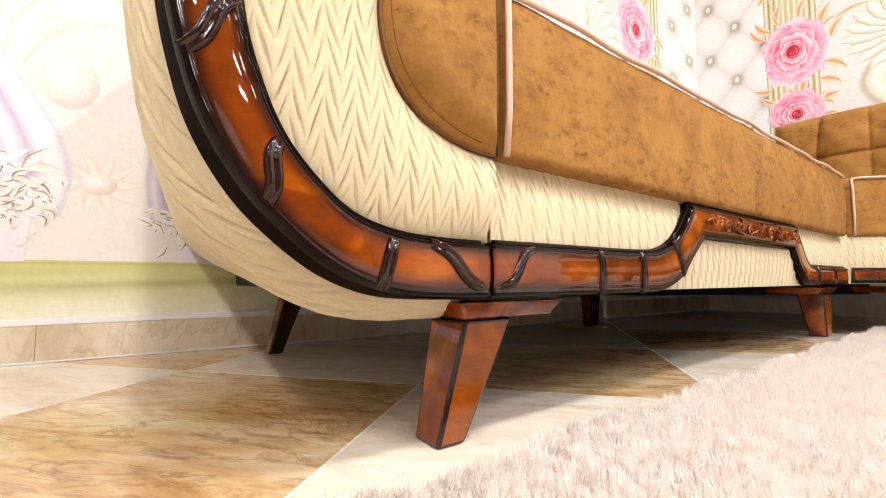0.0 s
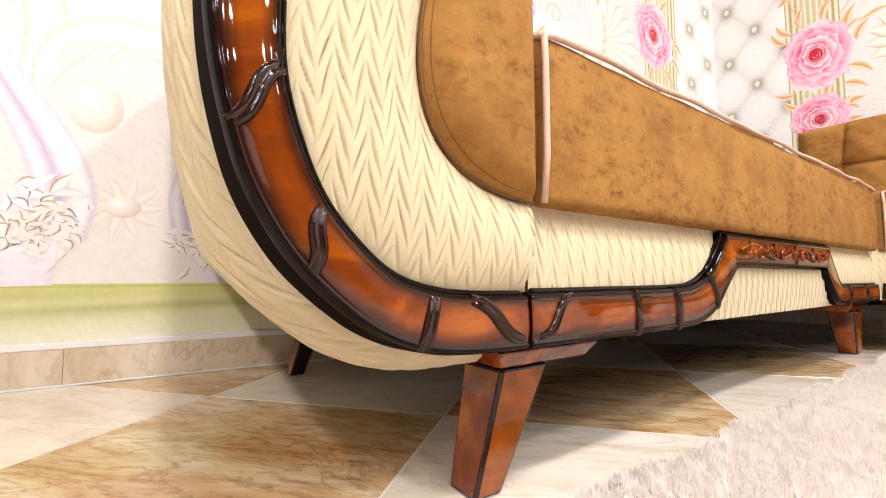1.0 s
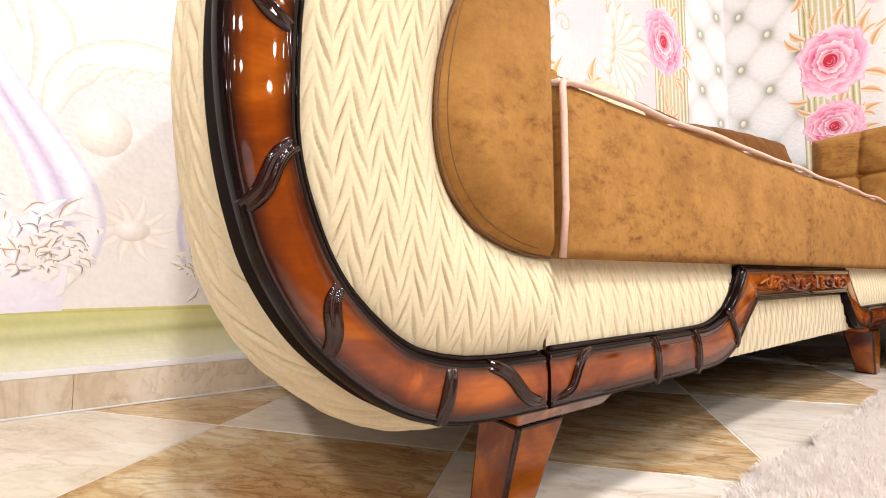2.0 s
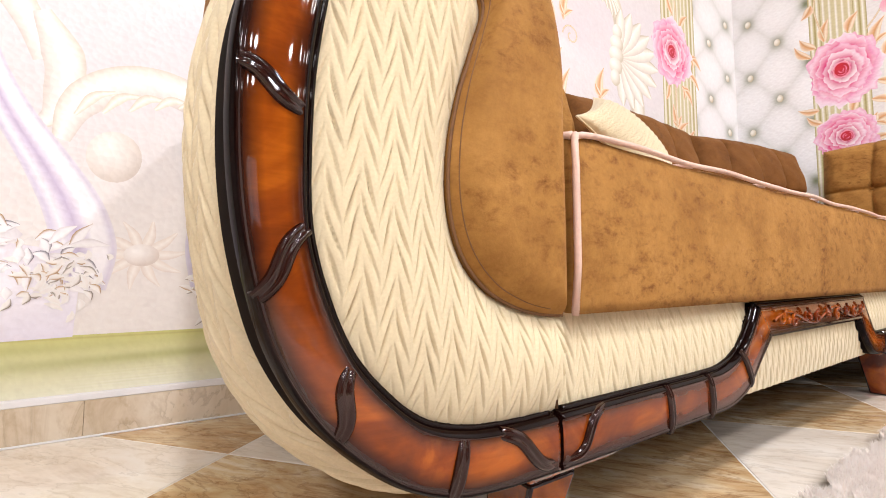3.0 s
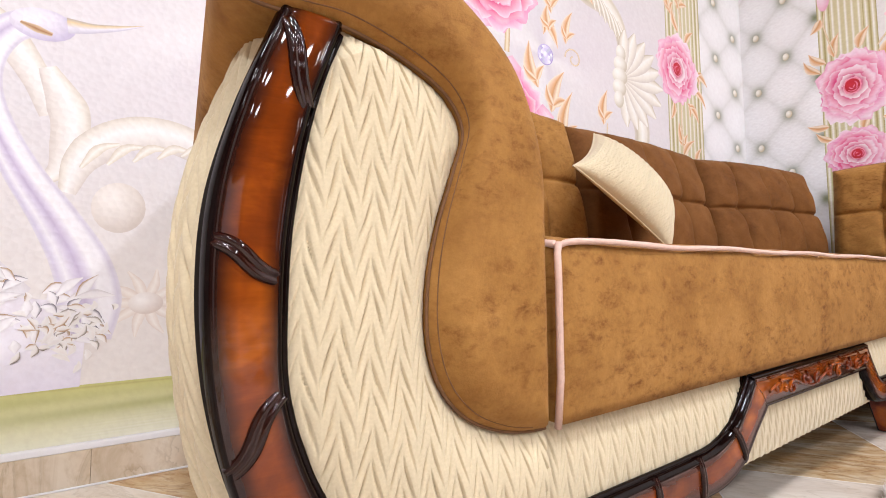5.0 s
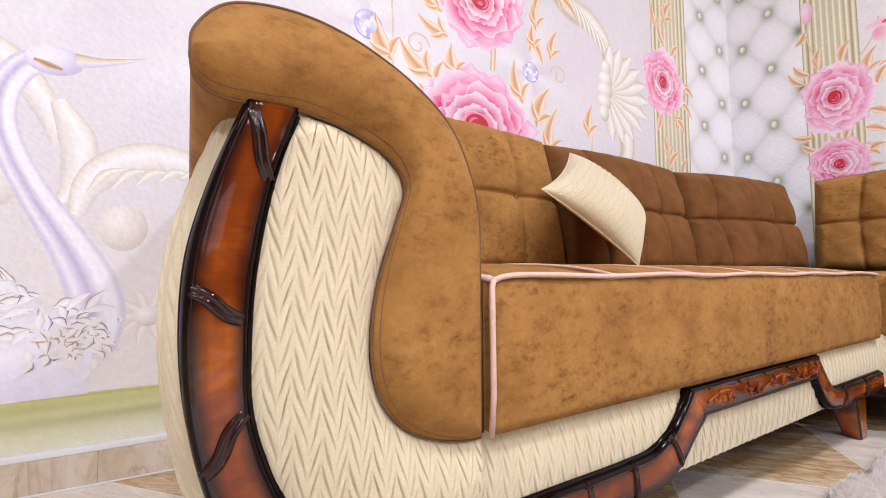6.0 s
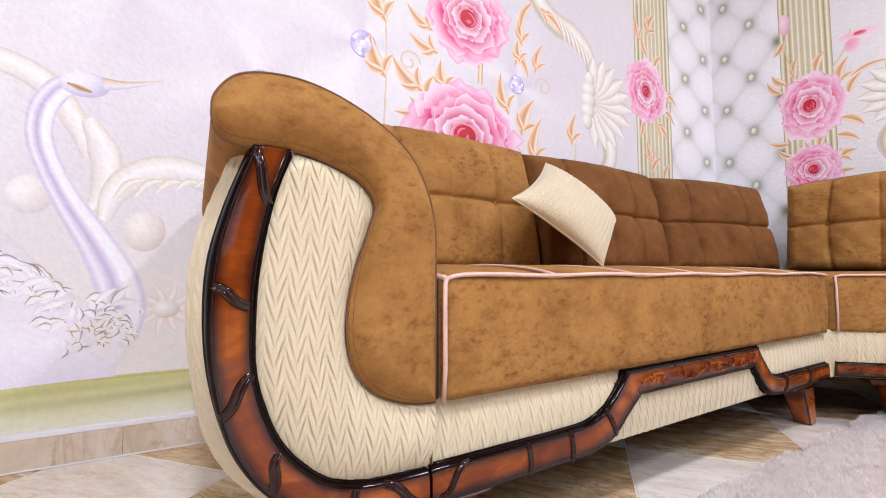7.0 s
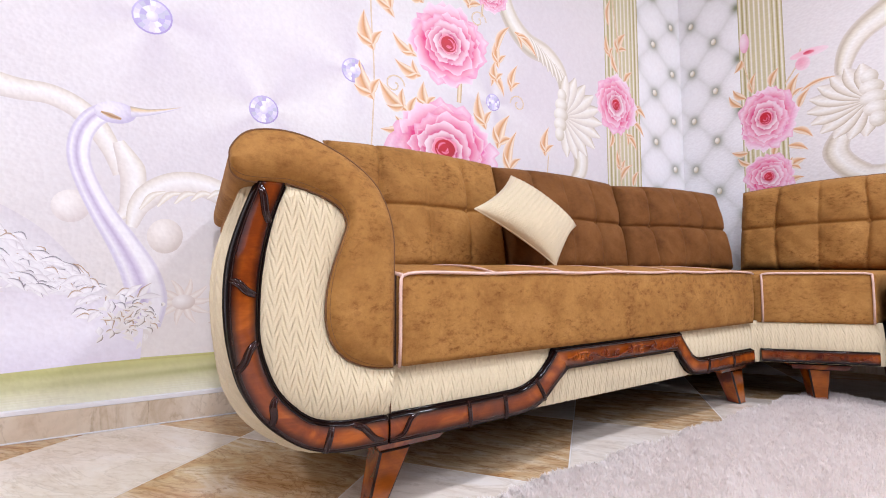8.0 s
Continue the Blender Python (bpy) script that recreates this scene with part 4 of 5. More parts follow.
class Art:
    """Collects flat patches of one printed motif into one mesh; each patch lies a hair above the last."""

    def __init__(self, name, wall, depth, label=""):
        self.name, self.wall, self.d, self.label = name, wall, depth, label
        self.v, self.f, self.c, self.n = [], [], [], 0

    def patch(self, a, b, col, loop=False):
        a, b = np.asarray(a, float), np.asarray(b, float)
        P = self.wall(a, b, self.d)
        self.d += 0.00003
        n, m = a.shape
        f = quads(n, m, loop, False) + self.n
        self.v.append(P.reshape(-1, 3))
        self.c.append(np.broadcast_to(col, (n, m, 3)).reshape(-1, 3))
        self.f.append(f)
        self.n += n * m

    def stroke(self, pts, width, across, n=40, taper=None):
        """A band along a line; across: list of (position, colour)."""
        p = spline(pts, n) if len(pts) > 2 else resample(pts, n)
        t = np.gradient(p, axis=0)
        t /= np.linalg.norm(t, axis=1)[:, None] + 1e-9
        nr = np.stack([-t[:, 1], t[:, 0]], 1)
        w = np.interp(np.linspace(0, 1, n), np.linspace(0, 1, len(width)), width) if np.ndim(width) else np.full(n, width)
        s = np.array([q for q, _ in across])
        col = np.array([c for _, c in across])
        g = p[:, None] + nr[:, None] * ((s - 0.5)[None, :, None] * w[:, None, None])
        self.patch(g[..., 0], g[..., 1], np.broadcast_to(col, (n, len(s), 3)))

    def blob(self, ca, cb, ra, rb, inner, outer, hi=(-0.3, 0.35), n=22):
        r = np.linspace(0, 1, 8)[:, None]
        ang = np.linspace(0, 2 * np.pi, n + 1)[None]
        x, y = r * np.cos(ang), r * np.sin(ang)
        d = np.clip(np.hypot(x - hi[0], y - hi[1]) / 1.3, 0, 1)[..., None] ** 1.6
        self.patch(ca + ra * x, cb + rb * y, inner * (1 - d) + outer * d)

    def leaf(self, a0, b0, a1, b1, w, dark=None, light=None, small=False):
        dark = rgb(214, 158, 102) if dark is None else dark
        light = rgb(254, 238, 214) if light is None else light
        t = np.linspace(0, 1, 14)
        p0, p1 = np.array([a0, b0]), np.array([a1, b1])
        ax = p1 - p0
        nr = np.array([-ax[1], ax[0]]) / (np.linalg.norm(ax) + 1e-9)
        bend = 0.12 * np.linalg.norm(ax) * np.sin(np.pi * t)
        mid = p0 + ax * t[:, None] + nr * bend[:, None]
        half = 1.05 * w * np.sin(np.pi * t ** 0.8) * (1 - 0.25 * t)
        s = np.array([-1, -0.6, -0.06, 0.06, 0.6, 1.0])
        g = mid[:, None] + nr * (s[None, :, None] * half[:, None, None])
        m1 = 0.5 * (dark + light)
        self.patch(g[..., 0], g[..., 1], np.array([m1, light, dark, dark * 1.15, m1 * 1.05, light]))
        if w > 0.021 and not small:
            for sg in (-1, 1):
                e = p0 + ax * 0.15
                f = e + sg * nr * w * 1.7 + ax * 0.32
                self.leaf(e[0], e[1], f[0], f[1], w * 0.55, dark, light, True)

    def rose(self, ca, cb, ra, rb, seed, flat=0.0):
        rng = np.random.default_rng(seed)
        pale, pink, hot, red = rgb(255, 232, 244), rgb(240, 120, 180), rgb(228, 52, 124), rgb(200, 16, 44)
        rings = [(1.0, 7, pale, pink), (0.86, 6, rgb(255, 222, 238), hot * 1.05), (0.70, 6, rgb(254, 212, 232), hot), (0.52, 5, rgb(255, 226, 238), hot * 0.9), (0.36, 4, rgb(255, 234, 240), hot * 0.8), (0.23, 3, rgb(248, 150, 176), red)]
        for k, (rad, cnt, edge, core) in enumerate(rings):
            off = rng.uniform(0, 6.28)
            nxt = 0.86 * (rings[k + 1][0] / rad if k + 1 < len(rings) else 0.4)
            for q in range(cnt):
                th = off + 2 * np.pi * q / cnt + rng.normal(0, 0.10)
                size = 1 + rng.normal(0, 0.06)
                t = np.linspace(0, 1, 10)[:, None]
                s = np.linspace(-1, 1, 13)[None]
                spread = (0.6 + 0.4 * t) * (np.pi / cnt) * 1.5
                wob = 1 + 0.06 * np.cos(2.4 * s * np.pi + q * 1.7) + 0.035 * np.cos(6.1 * s * np.pi + q * 2.9) - 0.20 * s ** 4
                rr = rad * size * (0.25 + 0.75 * t) * (1 - (1 - wob) * t)
                ang = th + s * spread
                x, y = rr * np.cos(ang), rr * np.sin(ang)
                vis = np.clip((rr / rad - nxt) / (1 - nxt), 0, 1)
                sh = np.clip(vis ** 0.95 + 0.12 * np.sin(2.5 * s + q) - 0.30 * np.clip(np.abs(s) - 0.55, 0, 1), 0, 1)[..., None]
                col = core * (1 - sh) + edge * sh
                lip = np.clip((t - 0.9) / 0.1, 0, 1)[..., None]
                tone = rgb(255, 240, 247) if (q + k) % 2 else rgb(236, 140, 186)
                col = col * (1 - 0.55 * lip) + tone * 0.55 * lip
                self.patch(ca + ra * x, cb + rb * y, col)
        self.blob(ca, cb, ra * 0.19, rb * 0.19, red * 1.1, red * 0.8)
        for q in range(4):
            th = rng.uniform(0, 6.28) + np.linspace(0, 1.9, 7)
            rr = 0.05 + 0.035 * q
            self.stroke(np.stack([ca + ra * rr * np.cos(th), cb + rb * rr * np.sin(th)], 1), [0.004 * ra / 0.2, 0.012 * ra / 0.2, 0.003 * ra / 0.2], [(0, red), (0.5, rgb(246, 140, 170)), (1, rgb(214, 40, 84))], 14)

    def done(self):
        ob = link(self.name, raw_mesh(self.name, np.vstack(self.v), np.vstack(self.f), PRINT, True, None, np.vstack(self.c)), mural, self.label)
        return ob


W1, W2 = rgb(246, 243, 240), rgb(216, 209, 214)
GEMS = [(-0.016, 1.274, 0.055), (0.632, 1.242, 0.046), (0.316, 1.030, 0.048), (1.278, 1.234, 0.038), (0.98, 1.98, 0.05), (0.30, 1.75, 0.05), (-0.45, 1.66, 0.05), (-0.62, 1.12, 0.05)]

# pearly quilted ground
a, b = np.meshgrid(np.linspace(-1.6, 2.655, 380), np.linspace(0.085, CEIL, 250), indexing="ij")
shade = 0.5 + 0.45 * np.sin(3.1 * a + 1.7 * b + 0.6) * np.sin(2.3 * b - 1.3 * a) + 0.12 * np.sin(7 * a - 5 * b)
col = W1 * (1 - 0.45 * shade[..., None]) + W2 * 0.45 * shade[..., None]
for ga, gb, gr in GEMS:
    r, th = np.hypot(a - ga, b - gb), np.arctan2(b - gb, a - ga)
    fold = np.exp(-r / 0.22) * (0.5 + 0.5 * np.cos(4 * th + ga * 9)) + 0.25 * np.exp(-r / 0.08) * (0.5 + 0.5 * np.cos(11 * th + 1))
    col = col * (1 - 0.42 * fold[..., None]) + rgb(206, 192, 214) * 0.42 * fold[..., None]
    lit = np.exp(-r / 0.25) * np.clip(np.cos(4 * th + ga * 9 + 2.2), 0, 1)
    col = col * (1 - 0.5 * lit[..., None]) + rgb(255, 253, 254) * 0.5 * lit[..., None]
warm = sm(0.9, 0.2, b)[..., None] * sm(1.6, 0.6, a)[..., None]
col = col * (1 - 0.35 * warm) + rgb(244, 234, 222) * 0.35 * warm
grey = sm(1.25, 1.5, a)[..., None]
col = col * (1 - 0.35 * grey) + rgb(226, 216, 222) * 0.35 * grey
sheet("mural_ground", on_north(a, b, 0.002), PRINT, mural, "pearly white quilted ground of the mural", col=col)

a, b = np.meshgrid(np.linspace(0, 3.2, 240), np.linspace(0.085, CEIL, 200), indexing="ij")
shade = 0.5 + 0.3 * np.sin(3.3 * a - 2.1 * b) * np.sin(2 * b + 1) + 0.1 * np.sin(9 * a + 4 * b)
col = W1 * (1 - 0.5 * shade[..., None]) + rgb(226, 219, 220) * 0.5 * shade[..., None]
sheet("mural_ground", on_east(a, b, 0.002), PRINT, mural, "pearly white quilted ground of the mural", col=col, flip=False)

# tufted leather panel, folded round the corner
def tufted_print(wall, a0, a1, step, phase, z_phase, n):
    a, b = np.meshgrid(np.linspace(a0, a1, n), np.linspace(0.09, 2.7, 420), indexing="ij")
    p, q = (a - phase) / (2 * step) + (b - z_phase) / 0.29, (a - phase) / (2 * step) - (b - z_phase) / 0.29
    dp, dq = np.abs(p - np.round(p)), np.abs(q - np.round(q))
    crease = np.exp(-(np.minimum(dp, dq) / 0.055) ** 1.3)
    da = (dp + dq) * step
    knot = np.exp(-((dp ** 2 + dq ** 2) ** 0.5 / 0.15) ** 1.8)
    hump = (np.sin(np.pi * (p - np.floor(p))) * np.sin(np.pi * (q - np.floor(q)))) ** 0.4
    col = rgb(236, 235, 234) * (1 - hump[..., None]) + rgb(254, 253, 254) * hump[..., None]
    col = col * (1 - 0.14 * crease[..., None]) + rgb(206, 208, 196) * 0.14 * crease[..., None]
    col = col * (1 - 0.9 * knot[..., None]) + rgb(108, 116, 62) * 0.9 * knot[..., None]
    sheet("tufted_panel", wall(a, b, 0.0026), PRINT, mural, "printed white button-tufted leather panel", col=col)
    for i in range(-6, 7):
        for j in range(0, 22):
            ca, cb = phase + i * step, z_phase + (j - 12) * 0.145
            if (i + j) % 2 == 0 and a0 + 0.01 < ca < a1 - 0.01 and 0.12 < cb < 2.65:
                art = Art("tuft_button", wall, 0.0030)
                art.blob(ca, cb, 0.018 * step / 0.166, 0.018, rgb(255, 252, 244), rgb(206, 192, 160))
                art.done()


tufted_print(on_north, 2.27, 2.653, 0.166, 2.407, 1.499, 110)
tufted_print(on_east, 0.002, 0.31, 0.117, 0.185, 1.494, 110)

# fluted gilt columns
def column(wall, a0, a1):
    art = Art("column", wall, 0.0034, "printed fluted column in white and old gold")
    n = 9
    dark, mid, white = rgb(168, 154, 88), rgb(214, 204, 160), rgb(252, 248, 240)
    for k in range(n):
        c0 = a0 + (a1 - a0) * k / n
        g = k / (n - 1)
        gold = dark if k in (0, 1, 7, 8) else mid
        art.stroke([(c0 + (a1 - a0) / n / 2, 0.09), (c0 + (a1 - a0) / n / 2, 2.7)], (a1 - a0) / n, [(0, gold), (0.25, mid), (0.55, white), (0.8, mid * 1.02), (1, gold)], 3)
    art.done()


column(on_north, 2.005, 2.272)
column(on_east, 0.308, 0.505)

# moulded scrolls and shells
CR = [(0, rgb(224, 215, 205)), (0.16, rgb(206, 194, 170)), (0.30, rgb(238, 231, 214)), (0.52, rgb(255, 253, 246)), (0.78, rgb(244, 238, 226)), (0.9, rgb(220, 210, 190)), (1, rgb(228, 220, 212))]


def shell(wall, ca, cb, sgn, r, name="shell"):
    """A fan of slim grooved ribs round a scrolled heart."""
    art = Art(name, wall, 0.003, "printed ivory shell and scroll relief")
    fan = [(0, rgb(222, 213, 202)), (0.3, rgb(246, 240, 228)), (0.6, rgb(255, 253, 247)), (0.86, rgb(232, 223, 206)), (1, rgb(196, 182, 156))]
    for k in range(11):
        th = radians(-84 + 168 * k / 10)
        rr = r * (1.0 - 0.22 * (abs(k - 5) / 5) ** 1.5)
        tip = (ca + sgn * rr * math.cos(th), cb + rr * math.sin(th))
        sag = 0.05 * r * math.sin(th)
        art.stroke([(ca, cb), (ca + 0.5 * (tip[0] - ca), cb + 0.5 * (tip[1] - cb) - sag), tip], [0.012, 0.036, 0.058, 0.070, 0.060, 0.012], fan, 22)
    for k in range(5):
        q = k / 4
        art.blob(ca - sgn * (0.005 + 0.02 * q), cb + 0.10 - 0.05 * k, 0.030 + 0.016 * math.sin(math.pi * q), 0.036, rgb(255, 253, 246), rgb(212, 201, 178))
    art.done()


shell(on_north, 1.70, 1.245, 1, 0.27)
shell(on_east, 0.80, 1.245, -1, 0.22)
art = Art("scroll", on_north, 0.0028, "printed ivory scrollwork")
art.stroke([(1.30, 1.95), (1.36, 1.70), (1.47, 1.57), (1.60, 1.53), (1.69, 1.45), (1.71, 1.34)], [0.05, 0.09, 0.10, 0.12, 0.10, 0.05], CR, 50)
art.stroke([(1.72, 1.18), (1.80, 1.09), (1.81, 0.98), (1.72, 0.88)], [0.06, 0.11, 0.09, 0.04], CR)
for k in range(7):
    q = 1.50 + 0.03 * k
    art.stroke([(q, 1.60 - 0.02 * k), (q + 0.03, 1.56 - 0.022 * k), (q + 0.05, 1.49 - 0.02 * k)], [0.01, 0.026, 0.008], CR, 10)
art.done()
art = Art("scroll", on_east, 0.0028, "printed ivory scrollwork")
art.stroke([(1.5, 1.72), (1.25, 1.75), (0.95, 1.66), (0.78, 1.56), (0.72, 1.42), (0.74, 1.33)], [0.05, 0.12, 0.13, 0.13, 0.09, 0.04], CR, 50)
art.stroke([(0.73, 1.16), (0.68, 1.02), (0.78, 0.90), (0.92, 0.93), (0.93, 1.03)], [0.06, 0.10, 0.10, 0.07, 0.03], CR, 50)
art.stroke([(0.9, 1.6), (1.0, 1.35), (1.3, 1.2), (1.6, 1.3)], [0.03, 0.1, 0.12, 0.05], CR, 50)
art.done()

# scrollwork behind the bird
art = Art("scroll", on_north, 0.0026, "printed ivory scrollwork")
SO = [(0, rgb(222, 212, 204)), (0.2, rgb(240, 233, 226)), (0.6, rgb(255, 253, 250)), (0.85, rgb(244, 238, 228)), (1, rgb(222, 212, 198))]
art.stroke([(-0.9, 1.02), (-0.60, 1.06), (-0.36, 0.985), (-0.25, 0.975), (-0.17, 0.93), (-0.11, 0.84), (-0.08, 0.76)], [0.04, 0.07, 0.08, 0.07, 0.06, 0.06, 0.04], SO, 60)
art.stroke([(-0.09, 0.86), (-0.05, 0.76), (-0.06, 0.66), (-0.09, 0.62)], [0.03, 0.07, 0.06, 0.02], SO, 30)
art.stroke([(-0.05, 0.60), (-0.03, 0.67), (0.02, 0.725), (0.09, 0.748), (0.17, 0.732), (0.30, 0.66), (0.44, 0.66)], [0.03, 0.07, 0.075, 0.075, 0.07, 0.07, 0.05], SO, 60)
for k in range(5):
    q = -0.01 + 0.045 * k
    art.stroke([(q - 0.02, 0.655 + 0.012 * k), (q + 0.01, 0.70 + 0.006 * k), (q + 0.045, 0.715)], [0.006, 0.022, 0.006], [(0, rgb(232, 222, 204)), (0.5, rgb(255, 252, 244)), (1, rgb(224, 212, 192))], 10)
art.blob(-0.195, 0.655, 0.045, 0.048, rgb(254, 250, 246), rgb(226, 216, 212))
art.blob(0.038, 0.575, 0.048, 0.055, rgb(252, 246, 240), rgb(216, 204, 194))
for k in range(10):
    th = k * 0.628
    art.stroke([(0.093, 0.368), (0.093 + 0.05 * math.cos(th), 0.368 + 0.045 * math.sin(th)), (0.093 + 0.085 * math.cos(th + 0.1), 0.368 + 0.075 * math.sin(th + 0.1))], [0.012, 0.022, 0.004], [(0, rgb(230, 216, 206)), (0.5, rgb(250, 244, 238)), (1, rgb(236, 224, 214))], 8)
art.blob(0.093, 0.367, 0.032, 0.024, rgb(253, 249, 246), rgb(222, 208, 198))
art.done()

# gems
for ga, gb, gr in GEMS:
    art = Art("gem", on_north, 0.0036, "printed lilac faceted gem")
    art.blob(ga, gb, gr, gr * 1.05, rgb(214, 204, 240), rgb(176, 160, 216))
    for r0, r1, cnt in ((0.60, 0.90, 18), (0.28, 0.62, 10)):
        for k in range(cnt):
            t = np.linspace(2 * np.pi * k / cnt, 2 * np.pi * (k + 1) / cnt, 4)[None]
            rr = np.array([r0, r1])[:, None] * gr
            g = (rgb(248, 245, 255), rgb(222, 214, 244), rgb(196, 184, 228), rgb(236, 230, 250), rgb(206, 204, 226))[(k * 7 + int(ga * 100) + cnt) % 5]
            art.patch(ga + rr * np.cos(t), gb + rr * 1.05 * np.sin(t), g)
    art.blob(ga, gb, gr * 0.30, gr * 0.32, rgb(255, 255, 255), rgb(222, 212, 246))
    art.done()

# the bird: a plain pale shape, neck, body and ruffled base
art = Art("bird_shape", on_north, 0.0044, "plain white-lilac bird shape on a ruffled base")
NECK = [(0, rgb(226, 220, 230)), (0.07, rgb(220, 212, 232)), (0.20, rgb(248, 245, 251)), (0.32, rgb(226, 217, 236)), (0.42, rgb(204, 190, 218)), (0.52, rgb(230, 222, 239)), (0.64, rgb(254, 252, 255)), (0.84, rgb(250, 247, 252)), (0.94, rgb(222, 215, 230)), (1, rgb(230, 224, 232))]
art.stroke([(-0.70, 0.60), (-0.50, 0.57), (-0.34, 0.52), (-0.22, 0.44), (-0.12, 0.37)], [0.10, 0.20, 0.24, 0.16, 0.08], [(0, rgb(236, 230, 238)), (0.5, rgb(252, 250, 252)), (1, rgb(228, 222, 226))], 40)
art.stroke([(-0.72, 0.30), (-0.45, 0.30), (-0.2, 0.295), (-0.01, 0.285)], [0.26, 0.24, 0.21, 0.17], [(0, rgb(236, 230, 244)), (0.5, rgb(248, 244, 252)), (1, rgb(240, 234, 242))], 30)
art.stroke([(-0.105, 0.955), (-0.150, 0.925), (-0.178, 0.87), (-0.182, 0.80), (-0.160, 0.725), (-0.118, 0.635), (-0.066, 0.545), (-0.022, 0.455), (-0.004, 0.375), (-0.015, 0.30)], [0.058, 0.058, 0.056, 0.054, 0.058, 0.068, 0.082, 0.098, 0.108, 0.10], NECK, 90)
art.blob(-0.100, 0.948, 0.052, 0.034, rgb(250, 246, 252), rgb(206, 196, 222))
art.stroke([(-0.062, 0.957), (-0.02, 0.962), (0.03, 0.977), (0.070, 0.993)], [0.034, 0.020, 0.012, 0.002], [(0, rgb(206, 200, 214)), (0.4, rgb(238, 234, 244)), (0.75, rgb(236, 214, 168)), (1, rgb(190, 176, 166))], 24)
art.stroke([(-0.135, 0.945), (-0.108, 0.936), (-0.085, 0.930)], [0.006, 0.016, 0.008], [(0, rgb(226, 204, 170)), (0.5, rgb(168, 118, 66)), (1, rgb(226, 204, 170))], 12)
rng = np.random.default_rng(11)
for k in range(260):
    x = rng.uniform(-0.70, 0.0)
    top = 0.40 + 0.22 * np.clip((-x - 0.08) / 0.3, 0, 1)
    z = rng.uniform(0.30 + 0.10 * (x < -0.2), top)
    L = rng.uniform(0.025, 0.07)
    th = (rng.normal(-0.55, 0.2) if z > 0.43 else rng.normal(0.45, 0.25)) if x < -0.12 else rng.uniform(-1.6, 1.0)
    g = rng.random()
    ink = rgb(92, 82, 96) if g < 0.34 else (rgb(168, 124, 48) if g < 0.58 else rgb(226, 220, 222))
    art.stroke([(x, z), (x + 0.5 * L * math.cos(th), z + 0.5 * L * math.sin(th) + 0.006), (x + L * math.cos(th), z + L * math.sin(th))], [0.004, 0.022, 0.002], [(0, rgb(240, 235, 240)), (0.25, rgb(255, 253, 254)), (0.72, rgb(248, 244, 247)), (0.86, 0.5 * (ink + rgb(240, 236, 240))), (1, ink)], 8)
for k in range(60):
    th = rng.uniform(0, 6.28)
    x, z = -0.045 + rng.normal(0, 0.035), 0.315 + rng.normal(0, 0.028)
    L = rng.uniform(0.015, 0.035)
    ink = rgb(112, 96, 78) if k % 3 == 0 else (rgb(178, 132, 66) if k % 3 == 1 else rgb(250, 248, 246))
    art.stroke([(x, z), (x + 0.5 * L * math.cos(th) + 0.004, z + 0.5 * L * math.sin(th)), (x + L * math.cos(th), z + L * math.sin(th) - 0.004)], [0.003, 0.013, 0.002], [(0, rgb(250, 248, 246)), (0.6, rgb(246, 240, 236)), (0.8, 0.5 * (ink + rgb(240, 234, 228))), (1, ink)], 8)
art.done()
art = Art("bird_shape", on_north, 0.0044, "plain white-lilac bird shape on a ruffled base")
art.stroke([(0.44, 0.285), (0.36, 0.29), (0.24, 0.285)], [0.20, 0.20, 0.15], [(0, rgb(236, 230, 244)), (0.5, rgb(248, 244, 252)), (1, rgb(240, 234, 242))], 20)
art.stroke([(0.30, 0.62), (0.245, 0.50), (0.215, 0.40), (0.225, 0.30)], [0.05, 0.07, 0.085, 0.08], NECK, 40)
for k in range(50):
    th = rng.uniform(0, 6.28)
    x, z = 0.235 + rng.normal(0, 0.03), 0.30 + rng.normal(0, 0.028)
    L = rng.uniform(0.015, 0.035)
    ink = rgb(112, 96, 78) if k % 3 == 0 else (rgb(178, 132, 66) if k % 3 == 1 else rgb(250, 248, 246))
    art.stroke([(x, z), (x + 0.5 * L * math.cos(th) + 0.004, z + 0.5 * L * math.sin(th)), (x + L * math.cos(th), z + L * math.sin(th) - 0.004)], [0.003, 0.013, 0.002], [(0, rgb(250, 248, 246)), (0.6, rgb(246, 240, 236)), (0.8, 0.5 * (ink + rgb(240, 234, 228))), (1, ink)], 8)
art.done()

# water-green ledge along the foot of the picture
a, b = np.meshgrid(np.linspace(-1.6, 2.655, 300), np.linspace(0.0875, 0.203, 40), indexing="ij")
t = (b - 0.0875) / 0.1155
n1 = 0.5 + 0.5 * np.sin(a * 5 + 3 * np.sin(b * 60)) * np.sin(a * 2.1 + 1)
col = rgb(236, 234, 206) * (1 - t[..., None]) + rgb(206, 204, 128) * t[..., None]
dark = sm(0.25, 0.6, t) * sm(0.95, 0.75, t) * n1
col = col * (1 - 0.55 * dark[..., None]) + rgb(158, 160, 84) * 0.55 * dark[..., None]
col = np.where(((t > 0.93) & (t < 0.97))[..., None], rgb(196, 190, 120), col)
streak = (0.5 + 0.5 * np.sin(b * 900 + 2 * np.sin(a * 7))) * sm(0.5, 0.1, t) * (0.5 + 0.5 * np.sin(a * 17))
col = col * (1 - 0.4 * streak[..., None]) + rgb(252, 250, 240) * 0.4 * streak[..., None]
sheet("ledge", on_north(a, b, 0.0034), PRINT, mural, "printed green-gold ledge", col=col)

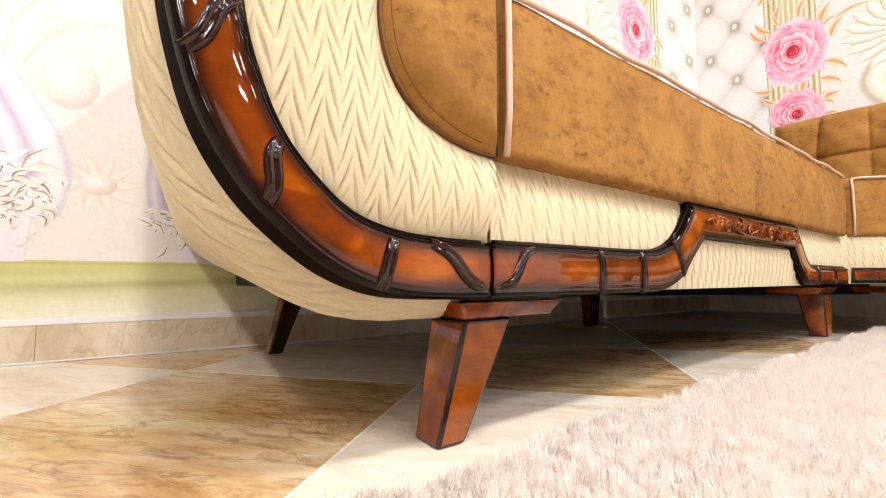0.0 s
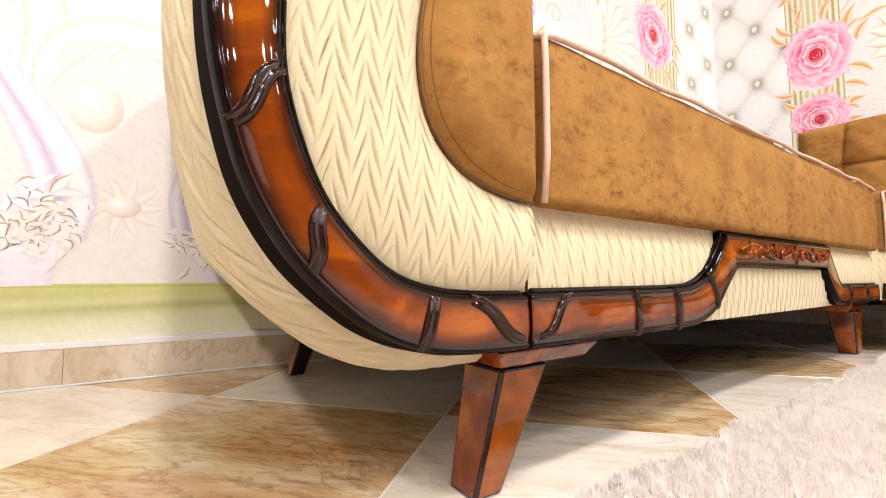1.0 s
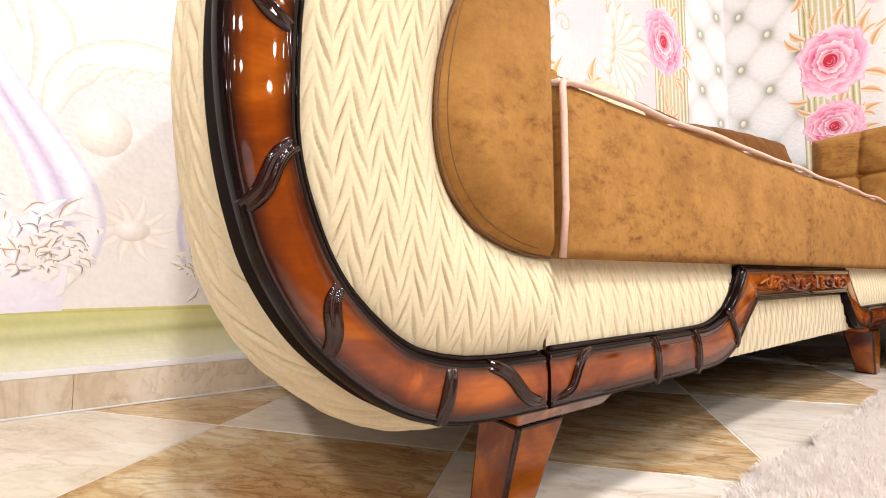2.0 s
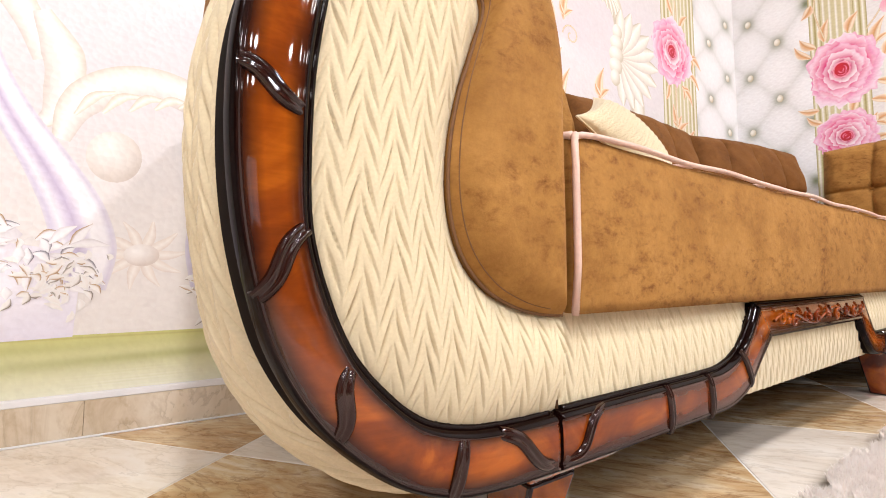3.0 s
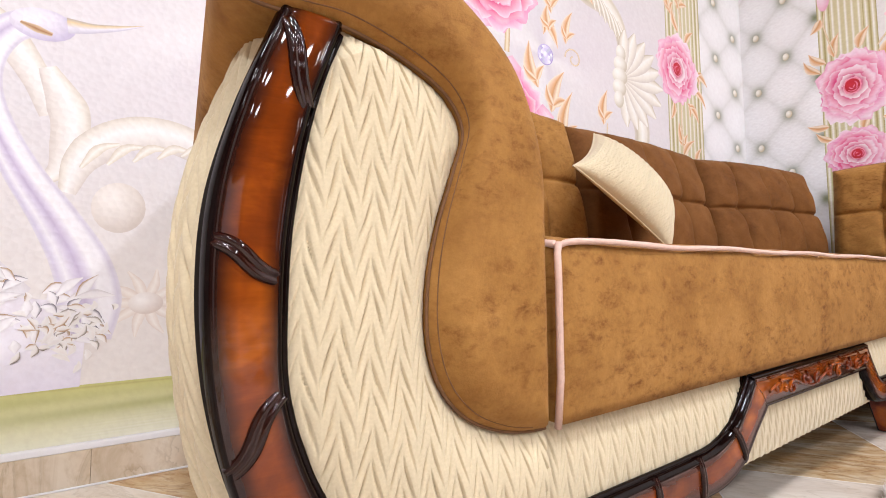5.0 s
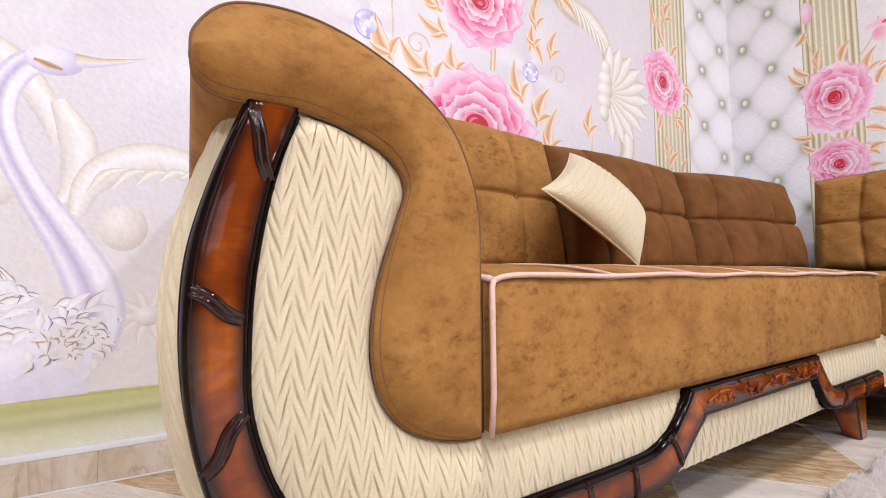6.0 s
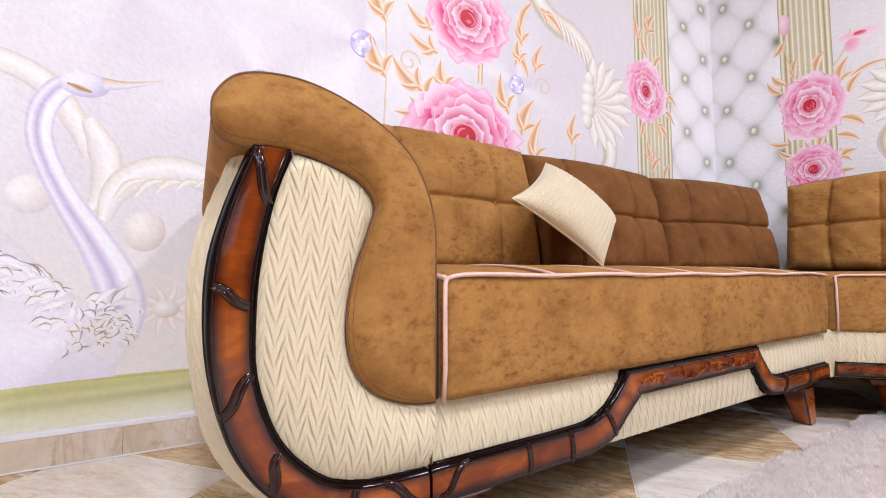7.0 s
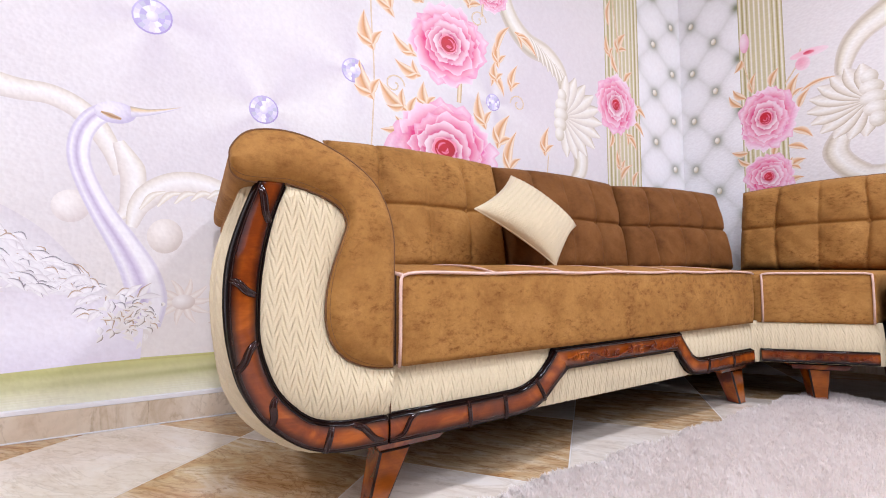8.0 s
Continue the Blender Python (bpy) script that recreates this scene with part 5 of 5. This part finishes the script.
# roses with leaves and tendrils
art = Art("leaf_spray", on_north, 0.0040, "printed gold-brown leaves and tendrils")
STEM = [(0, rgb(202, 166, 112)), (0.5, rgb(250, 236, 206)), (1, rgb(206, 172, 120))]
art.stroke([(0.70, 0.85), (0.71, 1.05), (0.715, 1.25), (0.70, 1.60), (0.74, 1.9)], 0.005, STEM, 40)
art.stroke([(1.10, 1.20), (1.105, 1.30), (1.10, 1.40)], 0.022, STEM, 12)
for l in [(0.715, 1.34, 0.672, 1.50, 0.032), (0.715, 1.14, 0.655, 1.29, 0.034), (0.86, 1.12, 0.735, 1.23, 0.032), (0.88, 1.07, 0.74, 1.03, 0.026), (0.90, 1.36, 0.79, 1.44, 0.022), (0.92, 1.28, 0.80, 1.33, 0.026), (0.93, 1.60, 0.86, 1.69, 0.03), (1.02, 1.66, 0.98, 1.78, 0.03), (1.15, 1.64, 1.20, 1.76, 0.03), (0.95, 1.14, 0.93, 1.26, 0.028), (0.87, 1.10, 0.90, 1.19, 0.02), (1.24, 1.10, 1.20, 1.27, 0.03), (1.26, 1.38, 1.34, 1.27, 0.022), (1.30, 1.33, 1.29, 1.43, 0.024), (1.31, 1.40, 1.32, 1.56, 0.024), (1.38, 1.30, 1.42, 1.44, 0.022), (1.30, 1.02, 1.37, 1.19, 0.034), (1.36, 0.90, 1.41, 1.12, 0.030), (1.40, 1.60, 1.54, 1.50, 0.022), (1.58, 1.02, 1.605, 1.17, 0.026), (1.30, 1.48, 1.38, 1.62, 0.02), (0.80, 1.50, 0.70, 1.72, 0.03), (1.30, 1.70, 1.35, 1.85, 0.03)]:
    art.leaf(*l)
for ca, cb, sg in ((0.80, 1.22, 1), (1.42, 1.25, -1), (1.20, 1.60, 1)):
    t = np.linspace(0, 1, 24)
    art.stroke([(ca + sg * 0.045 * (1 - 0.8 * q) * math.cos(7.5 * q), cb + 0.045 * (1 - 0.8 * q) * math.sin(7.5 * q)) for q in t], 0.006, STEM, 40)
art.stroke([(1.59, 0.80), (1.59, 0.92), (1.60, 1.03)], 0.006, STEM, 12)
art.stroke([(1.30, 1.90), (1.24, 1.75), (1.22, 1.62)], 0.010, STEM, 12)
art.done()
for (ca, cb, ra, rb, seed) in ((1.05, 1.45, 0.195, 0.185, 3), (1.03, 0.985, 0.255, 0.215, 4), (2.082, 1.368, 0.152, 0.160, 5), (1.27, 1.74, 0.09, 0.08, 8)):
    art = Art("rose", on_north, 0.0060, "printed pink rose with crimson heart")
    art.rose(ca, cb, ra, rb, seed)
    art.done()
art = Art("leaf_spray", on_north, 0.0048, "printed gold-brown leaves and tendrils")
for l in [(2.05, 1.62, 2.02, 1.75, 0.022), (2.10, 1.66, 2.17, 1.79, 0.03), (2.15, 1.50, 2.22, 1.58, 0.02), (2.22, 1.38, 2.32, 1.33, 0.022), (2.20, 1.30, 2.30, 1.22, 0.02), (2.15, 1.22, 2.24, 1.13, 0.022), (2.05, 1.21, 2.02, 1.12, 0.018), (2.13, 1.0, 2.08, 1.12, 0.024), (2.10, 0.95, 2.20, 1.05, 0.02), (2.04, 1.80, 2.06, 1.96, 0.02), (2.10, 1.55, 2.06, 1.66, 0.02), (2.2, 0.93, 2.25, 1.02, 0.02)]:
    art.leaf(*l)
art.stroke([(2.12, 0.8), (2.10, 1.1), (2.12, 1.6), (2.05, 2.1)], 0.01, STEM, 30)
art.done()
for (ca, cb, ra, rb, seed) in ((0.413, 1.268, 0.132, 0.165, 6), (0.416, 0.955, 0.110, 0.118, 7)):
    art = Art("rose", on_east, 0.0060, "printed pink rose with crimson heart")
    art.rose(ca, cb, ra, rb, seed)
    art.done()
art = Art("leaf_spray", on_east, 0.0048, "printed gold-brown leaves and tendrils")
for l in [(0.31, 1.36, 0.25, 1.44, 0.018), (0.33, 1.40, 0.27, 1.47, 0.02), (0.32, 1.62, 0.28, 1.56, 0.02), (0.36, 1.42, 0.38, 1.53, 0.02), (0.44, 1.43, 0.48, 1.52, 0.02), (0.52, 1.33, 0.56, 1.46, 0.022), (0.55, 1.28, 0.60, 1.37, 0.018), (0.52, 1.18, 0.60, 1.12, 0.02), (0.50, 1.10, 0.58, 1.06, 0.018), (0.50, 0.99, 0.57, 1.02, 0.022), (0.49, 0.91, 0.56, 0.93, 0.018), (0.33, 1.10, 0.25, 1.12, 0.018), (0.34, 1.03, 0.28, 1.08, 0.016), (0.44, 1.06, 0.47, 1.13, 0.018), (0.56, 1.36, 0.70, 1.39, 0.012)]:
    art.leaf(*l)
art.stroke([(0.50, 1.42), (0.55, 1.50), (0.57, 1.58)], 0.006, STEM, 12)
art.stroke([(0.36, 1.44), (0.33, 1.58), (0.34, 1.68)], 0.006, STEM, 12)
art.done()
art = Art("rose_bud", on_east, 0.0056, "printed pale pink rosebud")
art.blob(0.333, 1.71, 0.022, 0.055, rgb(254, 232, 242), rgb(240, 180, 206))
art.blob(0.60, 1.545, 0.075, 0.022, rgb(250, 200, 214), rgb(252, 232, 238))
art.blob(0.575, 1.50, 0.030, 0.035, rgb(244, 170, 192), rgb(252, 226, 234))
art.blob(0.60, 1.548, 0.022, 0.010, rgb(214, 60, 90), rgb(240, 150, 170))
art.done()
